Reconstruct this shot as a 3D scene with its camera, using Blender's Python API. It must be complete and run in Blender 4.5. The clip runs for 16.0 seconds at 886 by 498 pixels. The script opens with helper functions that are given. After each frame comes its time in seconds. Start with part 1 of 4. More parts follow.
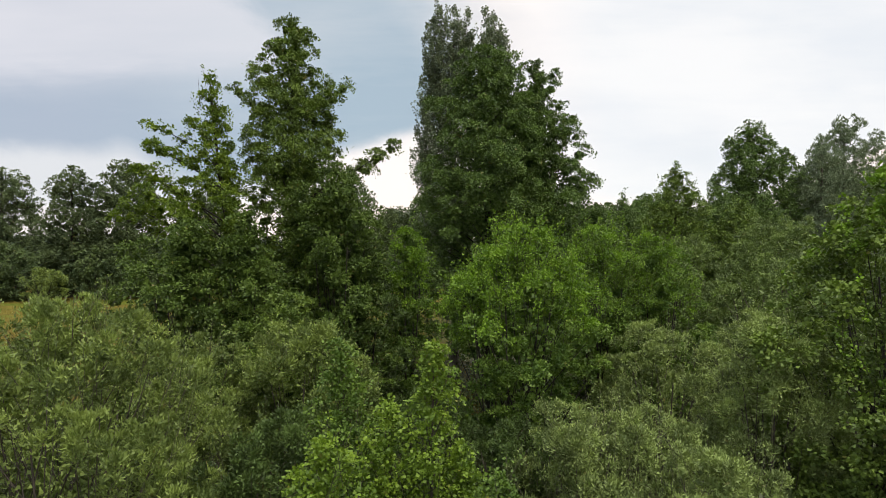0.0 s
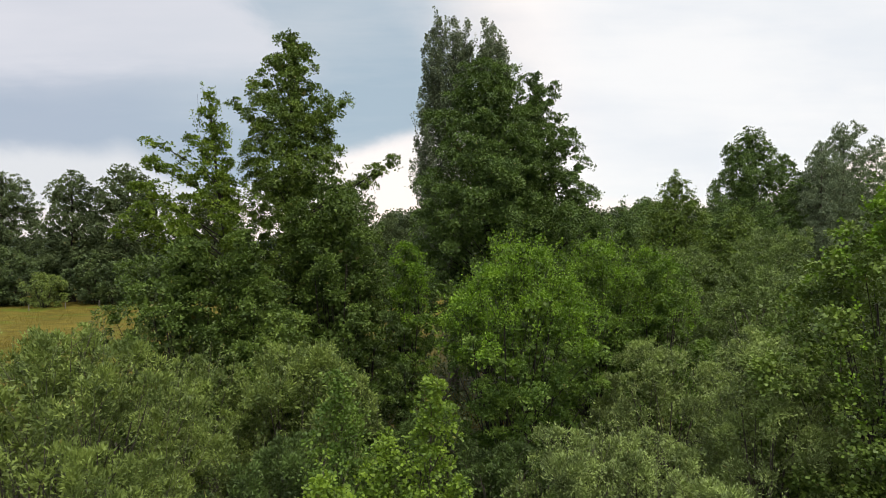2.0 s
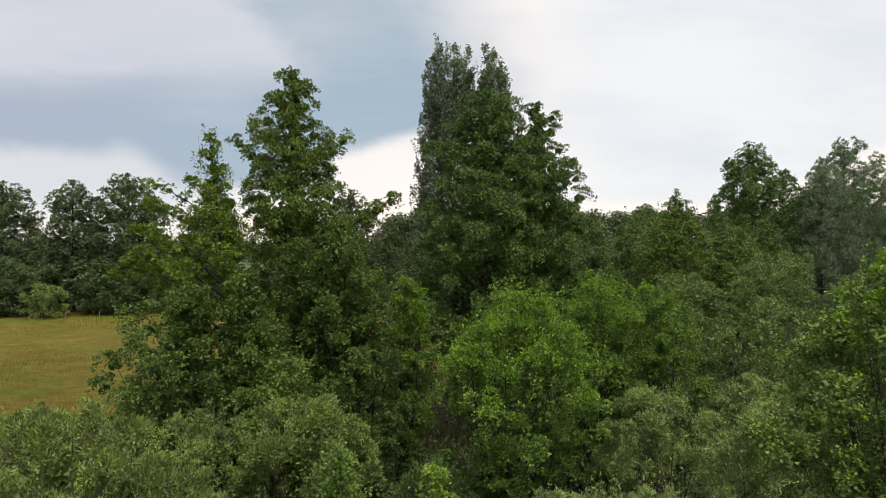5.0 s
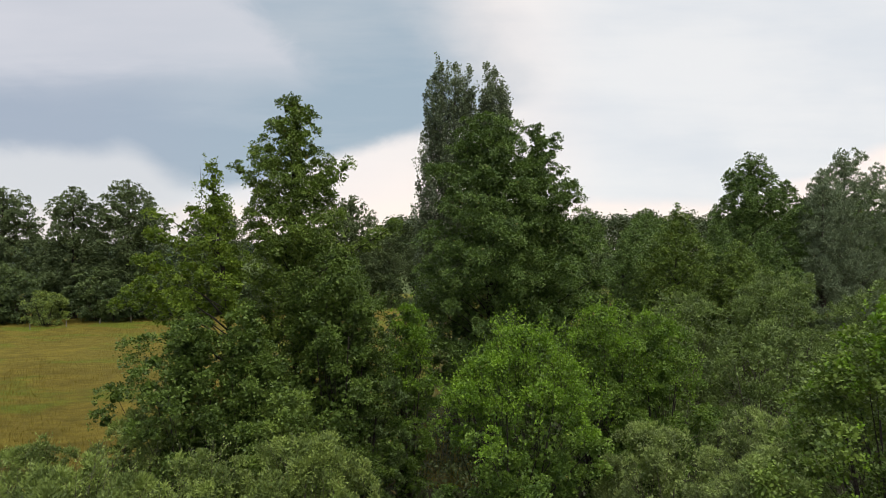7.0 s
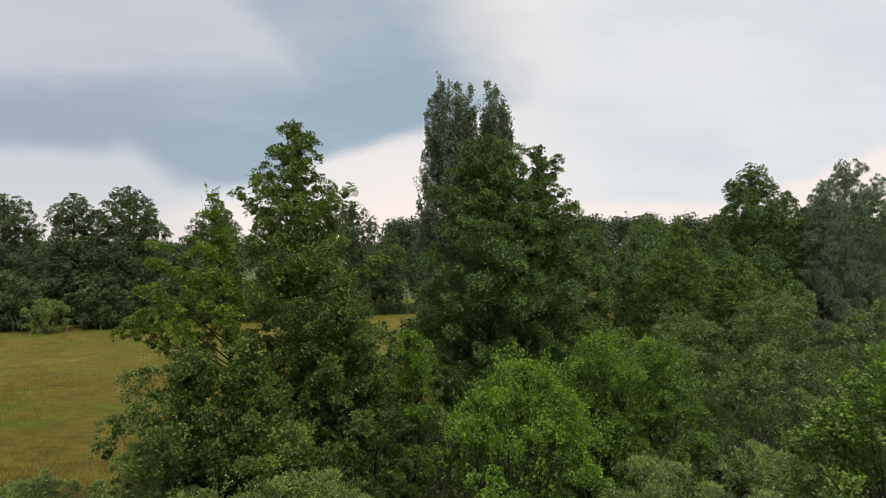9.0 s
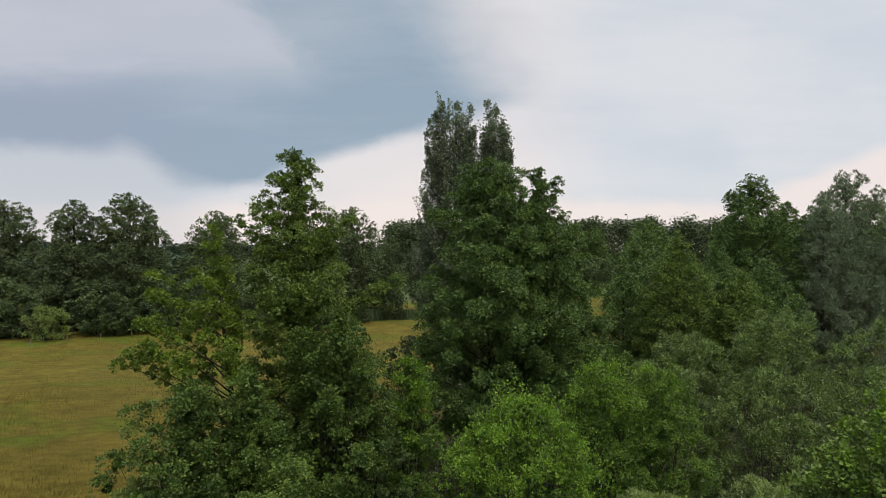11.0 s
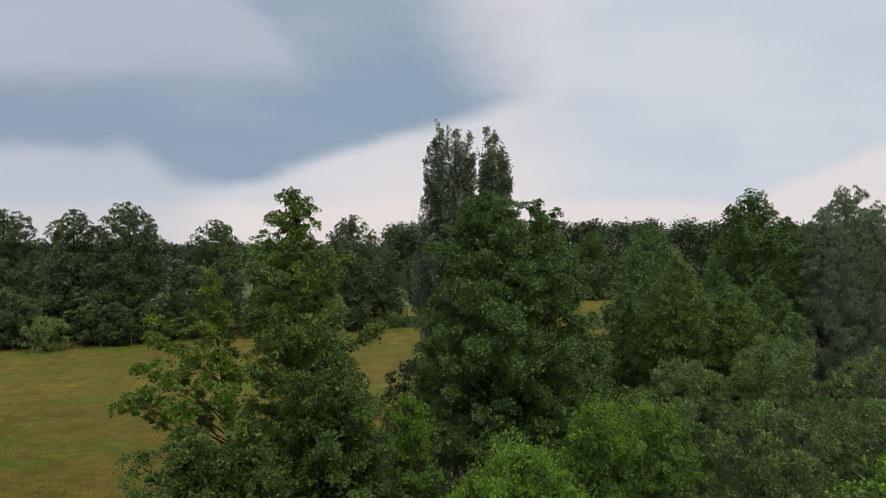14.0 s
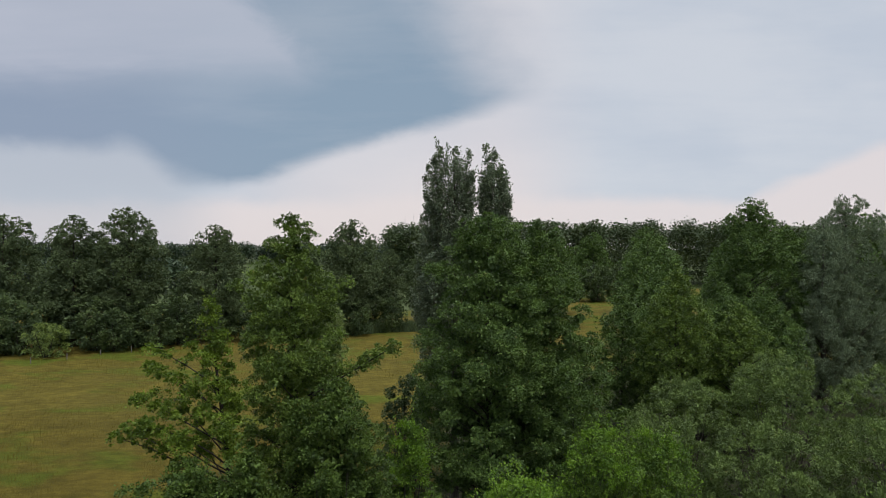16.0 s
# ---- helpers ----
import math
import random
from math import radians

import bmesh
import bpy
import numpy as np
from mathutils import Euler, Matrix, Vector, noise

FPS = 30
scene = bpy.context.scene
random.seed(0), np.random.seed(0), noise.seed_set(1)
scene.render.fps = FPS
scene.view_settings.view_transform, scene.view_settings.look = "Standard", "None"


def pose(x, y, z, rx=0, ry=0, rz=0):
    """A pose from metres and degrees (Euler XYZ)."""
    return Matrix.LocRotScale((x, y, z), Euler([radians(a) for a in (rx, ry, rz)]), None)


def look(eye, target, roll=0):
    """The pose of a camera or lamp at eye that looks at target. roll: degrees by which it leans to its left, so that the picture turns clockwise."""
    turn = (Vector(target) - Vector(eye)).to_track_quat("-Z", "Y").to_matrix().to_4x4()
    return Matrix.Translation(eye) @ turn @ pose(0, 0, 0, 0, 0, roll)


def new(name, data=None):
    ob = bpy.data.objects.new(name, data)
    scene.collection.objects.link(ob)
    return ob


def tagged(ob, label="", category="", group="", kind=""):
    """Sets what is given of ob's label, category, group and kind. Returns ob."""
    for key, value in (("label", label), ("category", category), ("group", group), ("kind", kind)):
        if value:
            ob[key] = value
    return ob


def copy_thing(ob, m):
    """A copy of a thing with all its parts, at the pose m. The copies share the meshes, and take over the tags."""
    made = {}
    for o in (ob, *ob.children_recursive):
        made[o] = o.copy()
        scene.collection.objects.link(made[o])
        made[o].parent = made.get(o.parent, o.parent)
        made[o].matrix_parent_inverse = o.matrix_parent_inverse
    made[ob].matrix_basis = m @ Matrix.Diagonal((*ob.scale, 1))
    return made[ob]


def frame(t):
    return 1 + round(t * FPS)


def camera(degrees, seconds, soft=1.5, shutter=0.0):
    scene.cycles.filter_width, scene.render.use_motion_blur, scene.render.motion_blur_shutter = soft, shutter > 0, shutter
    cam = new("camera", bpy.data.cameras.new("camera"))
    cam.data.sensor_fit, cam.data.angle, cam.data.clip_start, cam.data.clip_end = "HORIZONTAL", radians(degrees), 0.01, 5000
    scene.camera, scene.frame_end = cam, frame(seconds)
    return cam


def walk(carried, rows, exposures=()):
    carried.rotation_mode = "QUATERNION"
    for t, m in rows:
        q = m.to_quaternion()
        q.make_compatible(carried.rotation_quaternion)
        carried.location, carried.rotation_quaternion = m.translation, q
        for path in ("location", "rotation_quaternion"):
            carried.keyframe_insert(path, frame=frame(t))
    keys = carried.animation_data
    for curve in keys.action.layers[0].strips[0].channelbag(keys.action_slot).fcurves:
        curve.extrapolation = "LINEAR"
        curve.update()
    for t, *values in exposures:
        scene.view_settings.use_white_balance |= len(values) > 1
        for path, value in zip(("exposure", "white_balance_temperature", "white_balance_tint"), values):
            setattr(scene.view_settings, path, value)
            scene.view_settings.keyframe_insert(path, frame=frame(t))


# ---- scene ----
cam = camera(74.0, 16.0, soft=0.85)
METRES, EYE, TILT, LEAN, TURN = 7.5, 6.8, 0.0, 0.0, 0.0
ROWS = [
    (0.0, 0.0, 0.0, 0.0, 0.0, 0.0, -0.0),
    (0.5, 0.0018, -0.0005, 0.0133, 0.01, 0.04, 0.01),
    (1.0, 0.0032, -0.0009, 0.0297, 0.0, 0.05, 0.0),
    (1.5, 0.004, -0.0009, 0.0472, 0.01, 0.07, 0.0),
    (2.0, 0.0047, -0.0011, 0.0709, 0.01, 0.08, -0.0),
    (2.5, 0.005, -0.0015, 0.0979, 0.01, 0.09, -0.0),
    (3.0, 0.005, -0.0019, 0.1269, 0.01, 0.09, -0.0),
    (3.5, 0.0043, -0.0021, 0.1529, 0.02, 0.11, -0.02),
    (4.0, 0.0035, -0.0024, 0.1835, 0.02, 0.12, -0.04),
    (6.5, -0.0018, -0.0024, 0.3543, 0.05, 0.11, -0.06),
    (7.0, -0.0031, -0.0028, 0.3852, 0.05, 0.1, -0.08),
    (7.5, -0.0049, -0.0032, 0.4194, 0.06, 0.1, -0.09),
    (8.0, -0.0061, -0.0032, 0.4551, 0.07, 0.07, -0.1),
    (8.5, -0.0074, -0.0034, 0.49, 0.08, 0.07, -0.1),
    (9.0, -0.0085, -0.004, 0.522, 0.08, 0.06, -0.12),
    (11.5, -0.0072, -0.0049, 0.6973, 0.09, -0.01, -0.14),
    (12.0, -0.0065, -0.0043, 0.7313, 0.09, -0.02, -0.14),
    (12.5, -0.0053, -0.0041, 0.7657, 0.1, -0.05, -0.14),
    (13.0, -0.0033, -0.0034, 0.7963, 0.1, -0.07, -0.14),
    (13.5, -0.0013, -0.0028, 0.8306, 0.11, -0.1, -0.13),
    (14.0, 0.0003, -0.0019, 0.8651, 0.11, -0.13, -0.13),
    (14.5, 0.0017, -0.0012, 0.8995, 0.11, -0.17, -0.13),
    (15.0, 0.0031, -0.0005, 0.9305, 0.11, -0.21, -0.13),
    (15.5, 0.0042, 0.0005, 0.9651, 0.12, -0.25, -0.11),
    (16.0, 0.0047, 0.0015, 0.9992, 0.12, -0.29, -0.11),
]
walk(cam, [(t, pose(0, 0, EYE, TILT, LEAN, TURN) @ pose(METRES * x, METRES * y, METRES * z, 90 + pitch, roll, yaw)) for t, x, y, z, yaw, pitch, roll in ROWS],
     exposures=((0.0, 0.56, 7000, 10), (4.0, 0.50, 6960, 10), (9.0, 0.27, 6830, 9.5), (16.0, -0.06, 6320, 10)))

# ---------------------------------------------------------------- light
world = bpy.data.worlds.new("overcast_sky")
scene.world = world
world.use_nodes = True


class Nodes:
    """A short way to write node trees."""

    def __init__(self, tree):
        self.tree = tree
        tree.nodes.clear()

    def add(self, kind, **values):
        node = self.tree.nodes.new(kind)
        for key, value in values.items():
            if key == "sockets":
                for name, v in value.items():
                    self.put(node.inputs[name], v)
            else:
                setattr(node, key, value)
        return node

    def put(self, socket, v):
        if isinstance(v, bpy.types.NodeSocket):
            self.tree.links.new(v, socket)
        else:
            socket.default_value = v

    def math(self, op, a, b=0.0, c=0.0, clamp=False):
        node = self.add("ShaderNodeMath", operation=op, use_clamp=clamp)
        for i, v in enumerate((a, b, c)):
            self.put(node.inputs[i], v)
        return node.outputs[0]

    def step(self, v, lo, hi, out_lo=0.0, out_hi=1.0):
        node = self.add("ShaderNodeMapRange", interpolation_type="SMOOTHSTEP")
        for i, s in enumerate((v, lo, hi, out_lo, out_hi)):
            self.put(node.inputs[i], s)
        return node.outputs[0]

    def mix(self, f, a, b, blend="MIX"):
        node = self.add("ShaderNodeMix", data_type="RGBA", blend_type=blend)
        self.put(node.inputs["Factor"], f)
        self.put(node.inputs["A"], a if isinstance(a, bpy.types.NodeSocket) else (*a, 1))
        self.put(node.inputs["B"], b if isinstance(b, bpy.types.NodeSocket) else (*b, 1))
        return node.outputs["Result"]

    def noise(self, scale, detail=3.0, vector=None, rough=0.5, out="Fac", distortion=0.0):
        node = self.add("ShaderNodeTexNoise", sockets={"Scale": scale, "Detail": detail, "Roughness": rough, "Distortion": distortion})
        if vector is not None:
            self.put(node.inputs["Vector"], vector)
        return node.outputs[out]


SUN_EL, SUN_AZ = 62.0, 150.0   # degrees; azimuth from +y, clockwise
w = Nodes(world.node_tree)
way = w.add("ShaderNodeTexCoord").outputs["Generated"]
sep = w.add("ShaderNodeSeparateXYZ", sockets={"Vector": way})
ahead = w.math("MAXIMUM", w.math("ABSOLUTE", sep.outputs["Y"]), 0.2)
cu = w.math("DIVIDE", sep.outputs["X"], ahead)
cv = w.math("DIVIDE", sep.outputs["Z"], ahead)
plane = w.add("ShaderNodeCombineXYZ", sockets={"X": cu, "Y": w.math("MULTIPLY", cv, 1.8), "Z": 0.0}).outputs[0]
puff = w.math("SUBTRACT", w.noise(2.6, 5.0, plane, 0.5), 0.5)
fine = w.math("SUBTRACT", w.noise(7.0, 6.0, plane, 0.58, distortion=0.4), 0.5)
wisp = w.math("SUBTRACT", w.noise(3.2, 5.0, w.add("ShaderNodeMapping", sockets={"Vector": plane, "Rotation": (0, 0, -0.45), "Scale": (0.6, 2.4, 1)}).outputs[0], 0.6), 0.5)
vv = w.math("ADD", cv, w.math("ADD", w.math("MULTIPLY", puff, 0.03), w.math("MULTIPLY", fine, 0.035)))
# the rain bank: its lower edge steps up over a pale pocket, sags, then climbs and thins out to the right
pocket = w.step(cu, -0.56, -0.43, 0.162, 0.096)
edge = w.math("ADD", pocket, w.math("MULTIPLY", w.math("MAXIMUM", w.math("ADD", cu, 0.37), 0.0), 0.29))
above = w.math("SUBTRACT", vv, edge)
bank = w.step(above, -0.012, w.step(w.math("ABSOLUTE", w.math("ADD", cu, 0.47)), 0.03, 0.16, 0.05, 0.028))
side_at = w.math("ADD", w.math("ADD", cu, w.math("MULTIPLY", w.math("SUBTRACT", cv, 0.25), 0.55)), w.math("ADD", w.math("MULTIPLY", puff, 0.20), w.math("MULTIPLY", fine, 0.10)))
side = w.step(side_at, -0.02, 0.24, 1.0, 0.0)
heavy = w.math("ADD", w.step(above, 0.05, 0.26, 1.0, 0.84), w.math("ADD", w.math("MULTIPLY", wisp, 0.45), w.math("MULTIPLY", puff, 0.3)))
dark = w.math("MULTIPLY", w.math("MULTIPLY", bank, heavy), side, clamp=True)
# a pale grey lobe of cloud over the bank
lobe_at = w.math("ADD", w.math("ADD", cu, w.math("SUBTRACT", cv, 0.35)), w.math("ADD", w.math("MULTIPLY", fine, 0.16), w.math("MULTIPLY", puff, 0.06)))
lobe = w.math("MULTIPLY", w.step(w.math("ADD", w.math("ADD", vv, w.math("MULTIPLY", wisp, 0.10)), w.math("MULTIPLY", cu, -0.03)), 0.265, 0.355), w.step(lobe_at, -0.31, -0.24, 1.0, 0.0))
lobe = w.math("MULTIPLY", lobe, w.math("ADD", 0.85, w.math("MULTIPLY", w.math("ADD", wisp, puff), 0.7)), clamp=True)
# the bright strip over the horizon
strip_edge = w.math("ADD", 0.072, w.math("MULTIPLY", w.math("MAXIMUM", w.math("SUBTRACT", cu, 0.50), 0.0), 0.38))
high = w.step(w.math("SUBTRACT", vv, strip_edge), -0.012, 0.022)
grey = w.step(w.math("ADD", puff, w.math("MULTIPLY", wisp, 0.6)), -0.22, 0.22, 0.0, 1.0)
base = w.mix(high, (0.805, 0.730, 0.722), w.mix(grey, (0.665, 0.690, 0.735), (0.575, 0.620, 0.690)))
glow = w.math("MULTIPLY", w.step(cu, -0.46, -0.22), w.step(cu, 0.05, 0.30, 1.0, 0.0))
base = w.mix(w.math("MULTIPLY", glow, w.step(above, -0.20, 0.02, 1.0, 0.45)), base, (0.825, 0.738, 0.718))
base = w.mix(w.math("MULTIPLY", w.step(cu, -0.50, -0.34, 0.95, 0.0), w.step(vv, 0.02, 0.13, 0.5, 1.0)), base, (0.515, 0.545, 0.605))
cloud = w.mix(dark, base, w.mix(w.step(cu, -0.70, -0.15), (0.296, 0.355, 0.456), (0.280, 0.368, 0.460)))
cloud = w.mix(w.math("MULTIPLY", lobe, 0.80), cloud, (0.555, 0.570, 0.640))
sky = w.add("ShaderNodeTexSky", sky_type="NISHITA", sun_disc=False, sun_elevation=radians(SUN_EL), sun_rotation=radians(SUN_AZ))
sky_light = w.mix(1.0, sky.outputs[0], (0.10, 0.10, 0.10), "MULTIPLY")
lift = w.step(sep.outputs["Z"], 0.36, 0.95, 1.0, 2.2)   # an overcast sky is brightest overhead
cloud = w.mix(1.0, cloud, w.add("ShaderNodeCombineXYZ", sockets={"X": lift, "Y": lift, "Z": lift}).outputs[0], "MULTIPLY")
final = w.mix(0.93, sky_light, cloud)
bg = w.add("ShaderNodeBackground", sockets={"Color": final, "Strength": 1.0})
w.add("ShaderNodeOutputWorld", sockets={"Surface": bg.outputs[0]})

sun_data = bpy.data.lights.new("sun", "SUN")
sun_data.energy, sun_data.angle, sun_data.color = 1.5, radians(12), (1.0, 0.96, 0.9)
sun = new("sun", sun_data)
sun_way = Vector((math.sin(radians(SUN_AZ)) * math.cos(radians(SUN_EL)), math.cos(radians(SUN_AZ)) * math.cos(radians(SUN_EL)), math.sin(radians(SUN_EL))))
sun.matrix_world = look(sun_way * 300, (0, 0, 0))


# ---------------------------------------------------------------- materials
def leaf_material(name, colour, spread=0.46, yellow=0.22, through_light=0.13, rough=0.48, patch=2.0, gloss=0.22):
    """Leaves: a tone of their own each, slow drifts over the crown, light through the blade."""
    mat = bpy.data.materials.new(name)
    mat.use_nodes = True
    n = Nodes(mat.node_tree)
    rnd = n.add("ShaderNodeNewGeometry").outputs["Random Per Island"]
    place = n.add("ShaderNodeTexCoord").outputs["Object"]
    drift = n.noise(patch, 3.0, place, 0.6)
    dull = tuple(c * (1 - spread) for c in colour)
    fresh = (min(1, colour[0] * (1 + spread + yellow)), colour[1] * (1 + spread), colour[2] * (1 + 0.3 * spread))
    tone = n.mix(n.math("ADD", n.math("MULTIPLY", rnd, 0.24), n.math("MULTIPLY", n.step(drift, 0.38, 0.62), 0.76), clamp=True), dull, fresh)
    old = n.math("GREATER_THAN", n.math("FRACT", n.math("MULTIPLY", rnd, 37.7)), 0.992)
    tone = n.mix(n.math("MULTIPLY", old, 0.45), tone, (0.20, 0.13, 0.04))
    surf = n.add("ShaderNodeBsdfPrincipled", sockets={"Base Color": tone, "Roughness": rough, "Specular IOR Level": gloss})
    back = n.add("ShaderNodeBsdfTranslucent", sockets={"Color": n.mix(0.5, tone, (colour[0] * 1.8, colour[1] * 1.6, colour[2] * 0.6))})
    both = n.add("ShaderNodeMixShader", sockets={"Fac": through_light})
    n.put(both.inputs[1], surf.outputs[0]), n.put(both.inputs[2], back.outputs[0])
    n.add("ShaderNodeOutputMaterial", sockets={"Surface": both.outputs[0]})
    return mat


def bark_material(name, colour, scale=9.0):
    mat = bpy.data.materials.new(name)
    mat.use_nodes = True
    n = Nodes(mat.node_tree)
    place = n.add("ShaderNodeTexCoord").outputs["Object"]
    ridge = n.noise(scale, 6.0, n.add("ShaderNodeMapping", sockets={"Vector": place, "Scale": (1, 1, 0.2)}).outputs[0], 0.65)
    tone = n.mix(n.step(ridge, 0.35, 0.7), tuple(c * 0.5 for c in colour), colour)
    tone = n.mix(n.math("MULTIPLY", n.step(n.noise(1.3, 3.0, place), 0.5, 0.7), 0.5), tone, (0.045, 0.050, 0.032))
    bump = n.add("ShaderNodeBump", sockets={"Strength": 0.6, "Distance": 0.03, "Height": ridge})
    surf = n.add("ShaderNodeBsdfPrincipled", sockets={"Base Color": tone, "Roughness": 0.9, "Normal": bump.outputs[0]})
    n.add("ShaderNodeOutputMaterial", sockets={"Surface": surf.outputs[0]})
    return mat


ALDER = leaf_material("alder_leaf", (0.100, 0.168, 0.036))
ALDER_DARK = leaf_material("alder_dark_leaf", (0.082, 0.148, 0.042))
MAPLE = leaf_material("field_maple_leaf", (0.068, 0.122, 0.027))
BIRCH = leaf_material("lime_green_leaf", (0.082, 0.162, 0.032), yellow=0.35, through_light=0.18)
SAPLING = leaf_material("sapling_leaf", (0.118, 0.214, 0.030), yellow=0.3, through_light=0.22)
# for young shoots, and as painted light on the upper tufts of shrubs
LIT_NEW_LEAF = leaf_material("lit_new_lime_leaf", (0.116, 0.236, 0.027), yellow=0.3, through_light=0.26)
SPARSE = leaf_material("yellowish_alder_leaf", (0.106, 0.184, 0.026), yellow=0.3, through_light=0.22)
POPLAR = leaf_material("poplar_leaf", (0.148, 0.188, 0.124), spread=0.3, yellow=0.0, rough=0.42)
WILLOW = leaf_material("grey_willow_leaf", (0.185, 0.250, 0.092), yellow=0.05, through_light=0.12, patch=1.6)
WILLOW_FRESH = leaf_material("osier_leaf", (0.146, 0.212, 0.064), yellow=0.15, through_light=0.14, patch=1.6)
WILLOW_DARK = leaf_material("sallow_leaf", (0.070, 0.114, 0.036), yellow=0.05, through_light=0.14, patch=1.6)
SILVER = leaf_material("silver_willow_leaf", (0.156, 0.202, 0.124), yellow=0.0, spread=0.12, gloss=0.08, through_light=0.15)
# oak and hedge leaves are lightened and blued to paint haze into them
HAZY_OAK = leaf_material("hazy_oak_leaf", (0.094, 0.130, 0.066), spread=0.25, yellow=0.05, patch=0.3, rough=0.65, gloss=0.06)
HAZY_HEDGE = leaf_material("hazy_hedge_leaf", (0.076, 0.122, 0.052), patch=0.3)
MOUND_LEAF = leaf_material("mound_willow_leaf", (0.130, 0.190, 0.066), yellow=0.05, through_light=0.14, patch=1.3)
# darker than the hedge leaf, to stand in for shade between the bushes
UNDER_SHADE = leaf_material("shaded_undergrowth_leaf", (0.042, 0.066, 0.022), patch=0.4)
WOOD_EDGE = leaf_material("wood_edge_leaf", (0.060, 0.094, 0.040), spread=0.2, patch=0.15)
# the bluish tint puts the haze of distance into the leaf colour
HAZY_WOOD = leaf_material("hazy_wood_leaf", (0.040, 0.064, 0.040), patch=0.05, yellow=0.0)
BARK = bark_material("grey_brown_bark", (0.11, 0.09, 0.07))
BARK_DARK = bark_material("dark_bark", (0.036, 0.026, 0.020))


# ---------------------------------------------------------------- builders of plants
def mesh_from(name, verts, faces, material, smooth=False):
    """A mesh from arrays; all faces have the same number of corners."""
    me = bpy.data.meshes.new(name)
    nf, k = faces.shape
    me.vertices.add(len(verts)), me.loops.add(nf * k), me.polygons.add(nf)
    me.vertices.foreach_set("co", np.ascontiguousarray(verts, dtype=np.float32).ravel())
    me.loops.foreach_set("vertex_index", np.ascontiguousarray(faces, dtype=np.int32).ravel())
    me.polygons.foreach_set("loop_start", np.arange(0, nf * k, k, dtype=np.int32))
    me.polygons.foreach_set("use_smooth", np.full(nf, smooth))
    me.materials.append(material)
    me.update(calc_edges=True)
    return me


def unit(v):
    return v / np.maximum(np.linalg.norm(v, axis=-1, keepdims=True), 1e-6)


def leaf_blades(rng, at, along, size, ratio, up=0.9, shape="fan", facing=None):
    """Verts of one blade for each place. fan: three corners, broad at the end; lance: three corners, pointed;
    whole: four corners with a fold, for plants close by; willow: four corners, pointed at both ends."""
    n = len(at)
    nrm = rng.normal(0, 0.32, (n, 3)) + np.array((0, 0, up))
    if facing is not None:
        nrm = nrm + facing
    nrm = unit(nrm)
    side = unit(np.cross(along, nrm))
    nrm = np.cross(side, along)
    s = (size * rng.uniform(0.65, 1.25, n))[:, None]
    half = side * s * ratio * 0.5
    if shape == "fan":
        return np.stack((at, at + along * s + half, at + along * s * 0.8 - half), axis=1)
    if shape == "lance":
        return np.stack((at - half, at + half, at + along * s), axis=1)
    if shape == "willow":
        bulge = at + along * s * 0.45 + nrm * s * 0.07
        return np.stack((at, bulge - half, at + along * s, bulge + half), axis=1)
    low, high = at + along * s * 0.12, at + along * s * 0.85 - nrm * s * 0.1
    return np.stack((low - half * 0.55, low + half * 0.55, high + half * 0.95, high - half * 0.9), axis=1)


def foliage(rng, centre, axis, length, width, count, size, ratio, flat=1.0, droop=0.15, follow=0.5, up=0.9, shape="fan"):
    """Leaves strewn in sprays: centre, axis, half length, half width and count for each spray."""
    idx = np.repeat(np.arange(len(centre)), count)
    n = len(idx)
    a = axis[idx]
    off = rng.normal(0, 1, (n, 3))
    off -= a * np.sum(off * a, axis=1, keepdims=True)
    off = unit(off) * (np.sqrt(rng.uniform(0.05, 1, n)) * width[idx])[:, None]
    off[:, 2] *= flat
    u = rng.uniform(-1, 1, n)
    at = centre[idx] + a * (u * length[idx])[:, None] + off * np.sqrt(np.maximum(0.05, 1 - np.maximum(u, 0) ** 2))[:, None]
    along = unit(a * follow + unit(off) * 0.6 + rng.normal(0, 0.45, (n, 3)) - np.array((0, 0, droop)))
    return leaf_blades(rng, at, along, size, ratio, up, shape)


def tube(points, radii, sides=6):
    """Verts and faces of a tapered tube along a line of points."""
    points, radii = np.asarray(points, float), np.asarray(radii, float)
    way_ = unit(np.gradient(points, axis=0))
    ref = np.where(np.abs(way_[:, 2:3]) > 0.9, np.array(((1.0, 0, 0),)), np.array(((0, 0, 1.0),)))
    s = unit(np.cross(way_, ref))
    t = np.cross(way_, s)
    ang = np.linspace(0, 2 * np.pi, sides, endpoint=False)
    ring = points[:, None] + radii[:, None, None] * (s[:, None] * np.cos(ang)[:, None] + t[:, None] * np.sin(ang)[:, None])
    k, m = len(points), sides
    i, j = np.meshgrid(np.arange(k - 1), np.arange(m), indexing="ij")
    f = np.stack((i * m + j, i * m + (j + 1) % m, (i + 1) * m + (j + 1) % m, (i + 1) * m + j), axis=-1).reshape(-1, 4)
    return ring.reshape(-1, 3), f


def join(pieces):
    verts, faces, base_ = [], [], 0
    for v, f in pieces:
        verts.append(v), faces.append(f + base_)
        base_ += len(v)
    return np.concatenate(verts), np.concatenate(faces)


def leaf_mesh(name, blades, material):
    """One mesh of all the blades, which come as arrays of (blade, corner, xyz)."""
    v = np.concatenate(blades)
    return mesh_from(name, v.reshape(-1, 3), np.arange(v.shape[0] * v.shape[1], dtype=np.int32).reshape(-1, v.shape[1]), material)


def child(name, me, parent, label=""):
    ob = new(name, me)
    ob.parent = parent
    return tagged(ob, label) if label else ob


LEAF_MESHES = {}


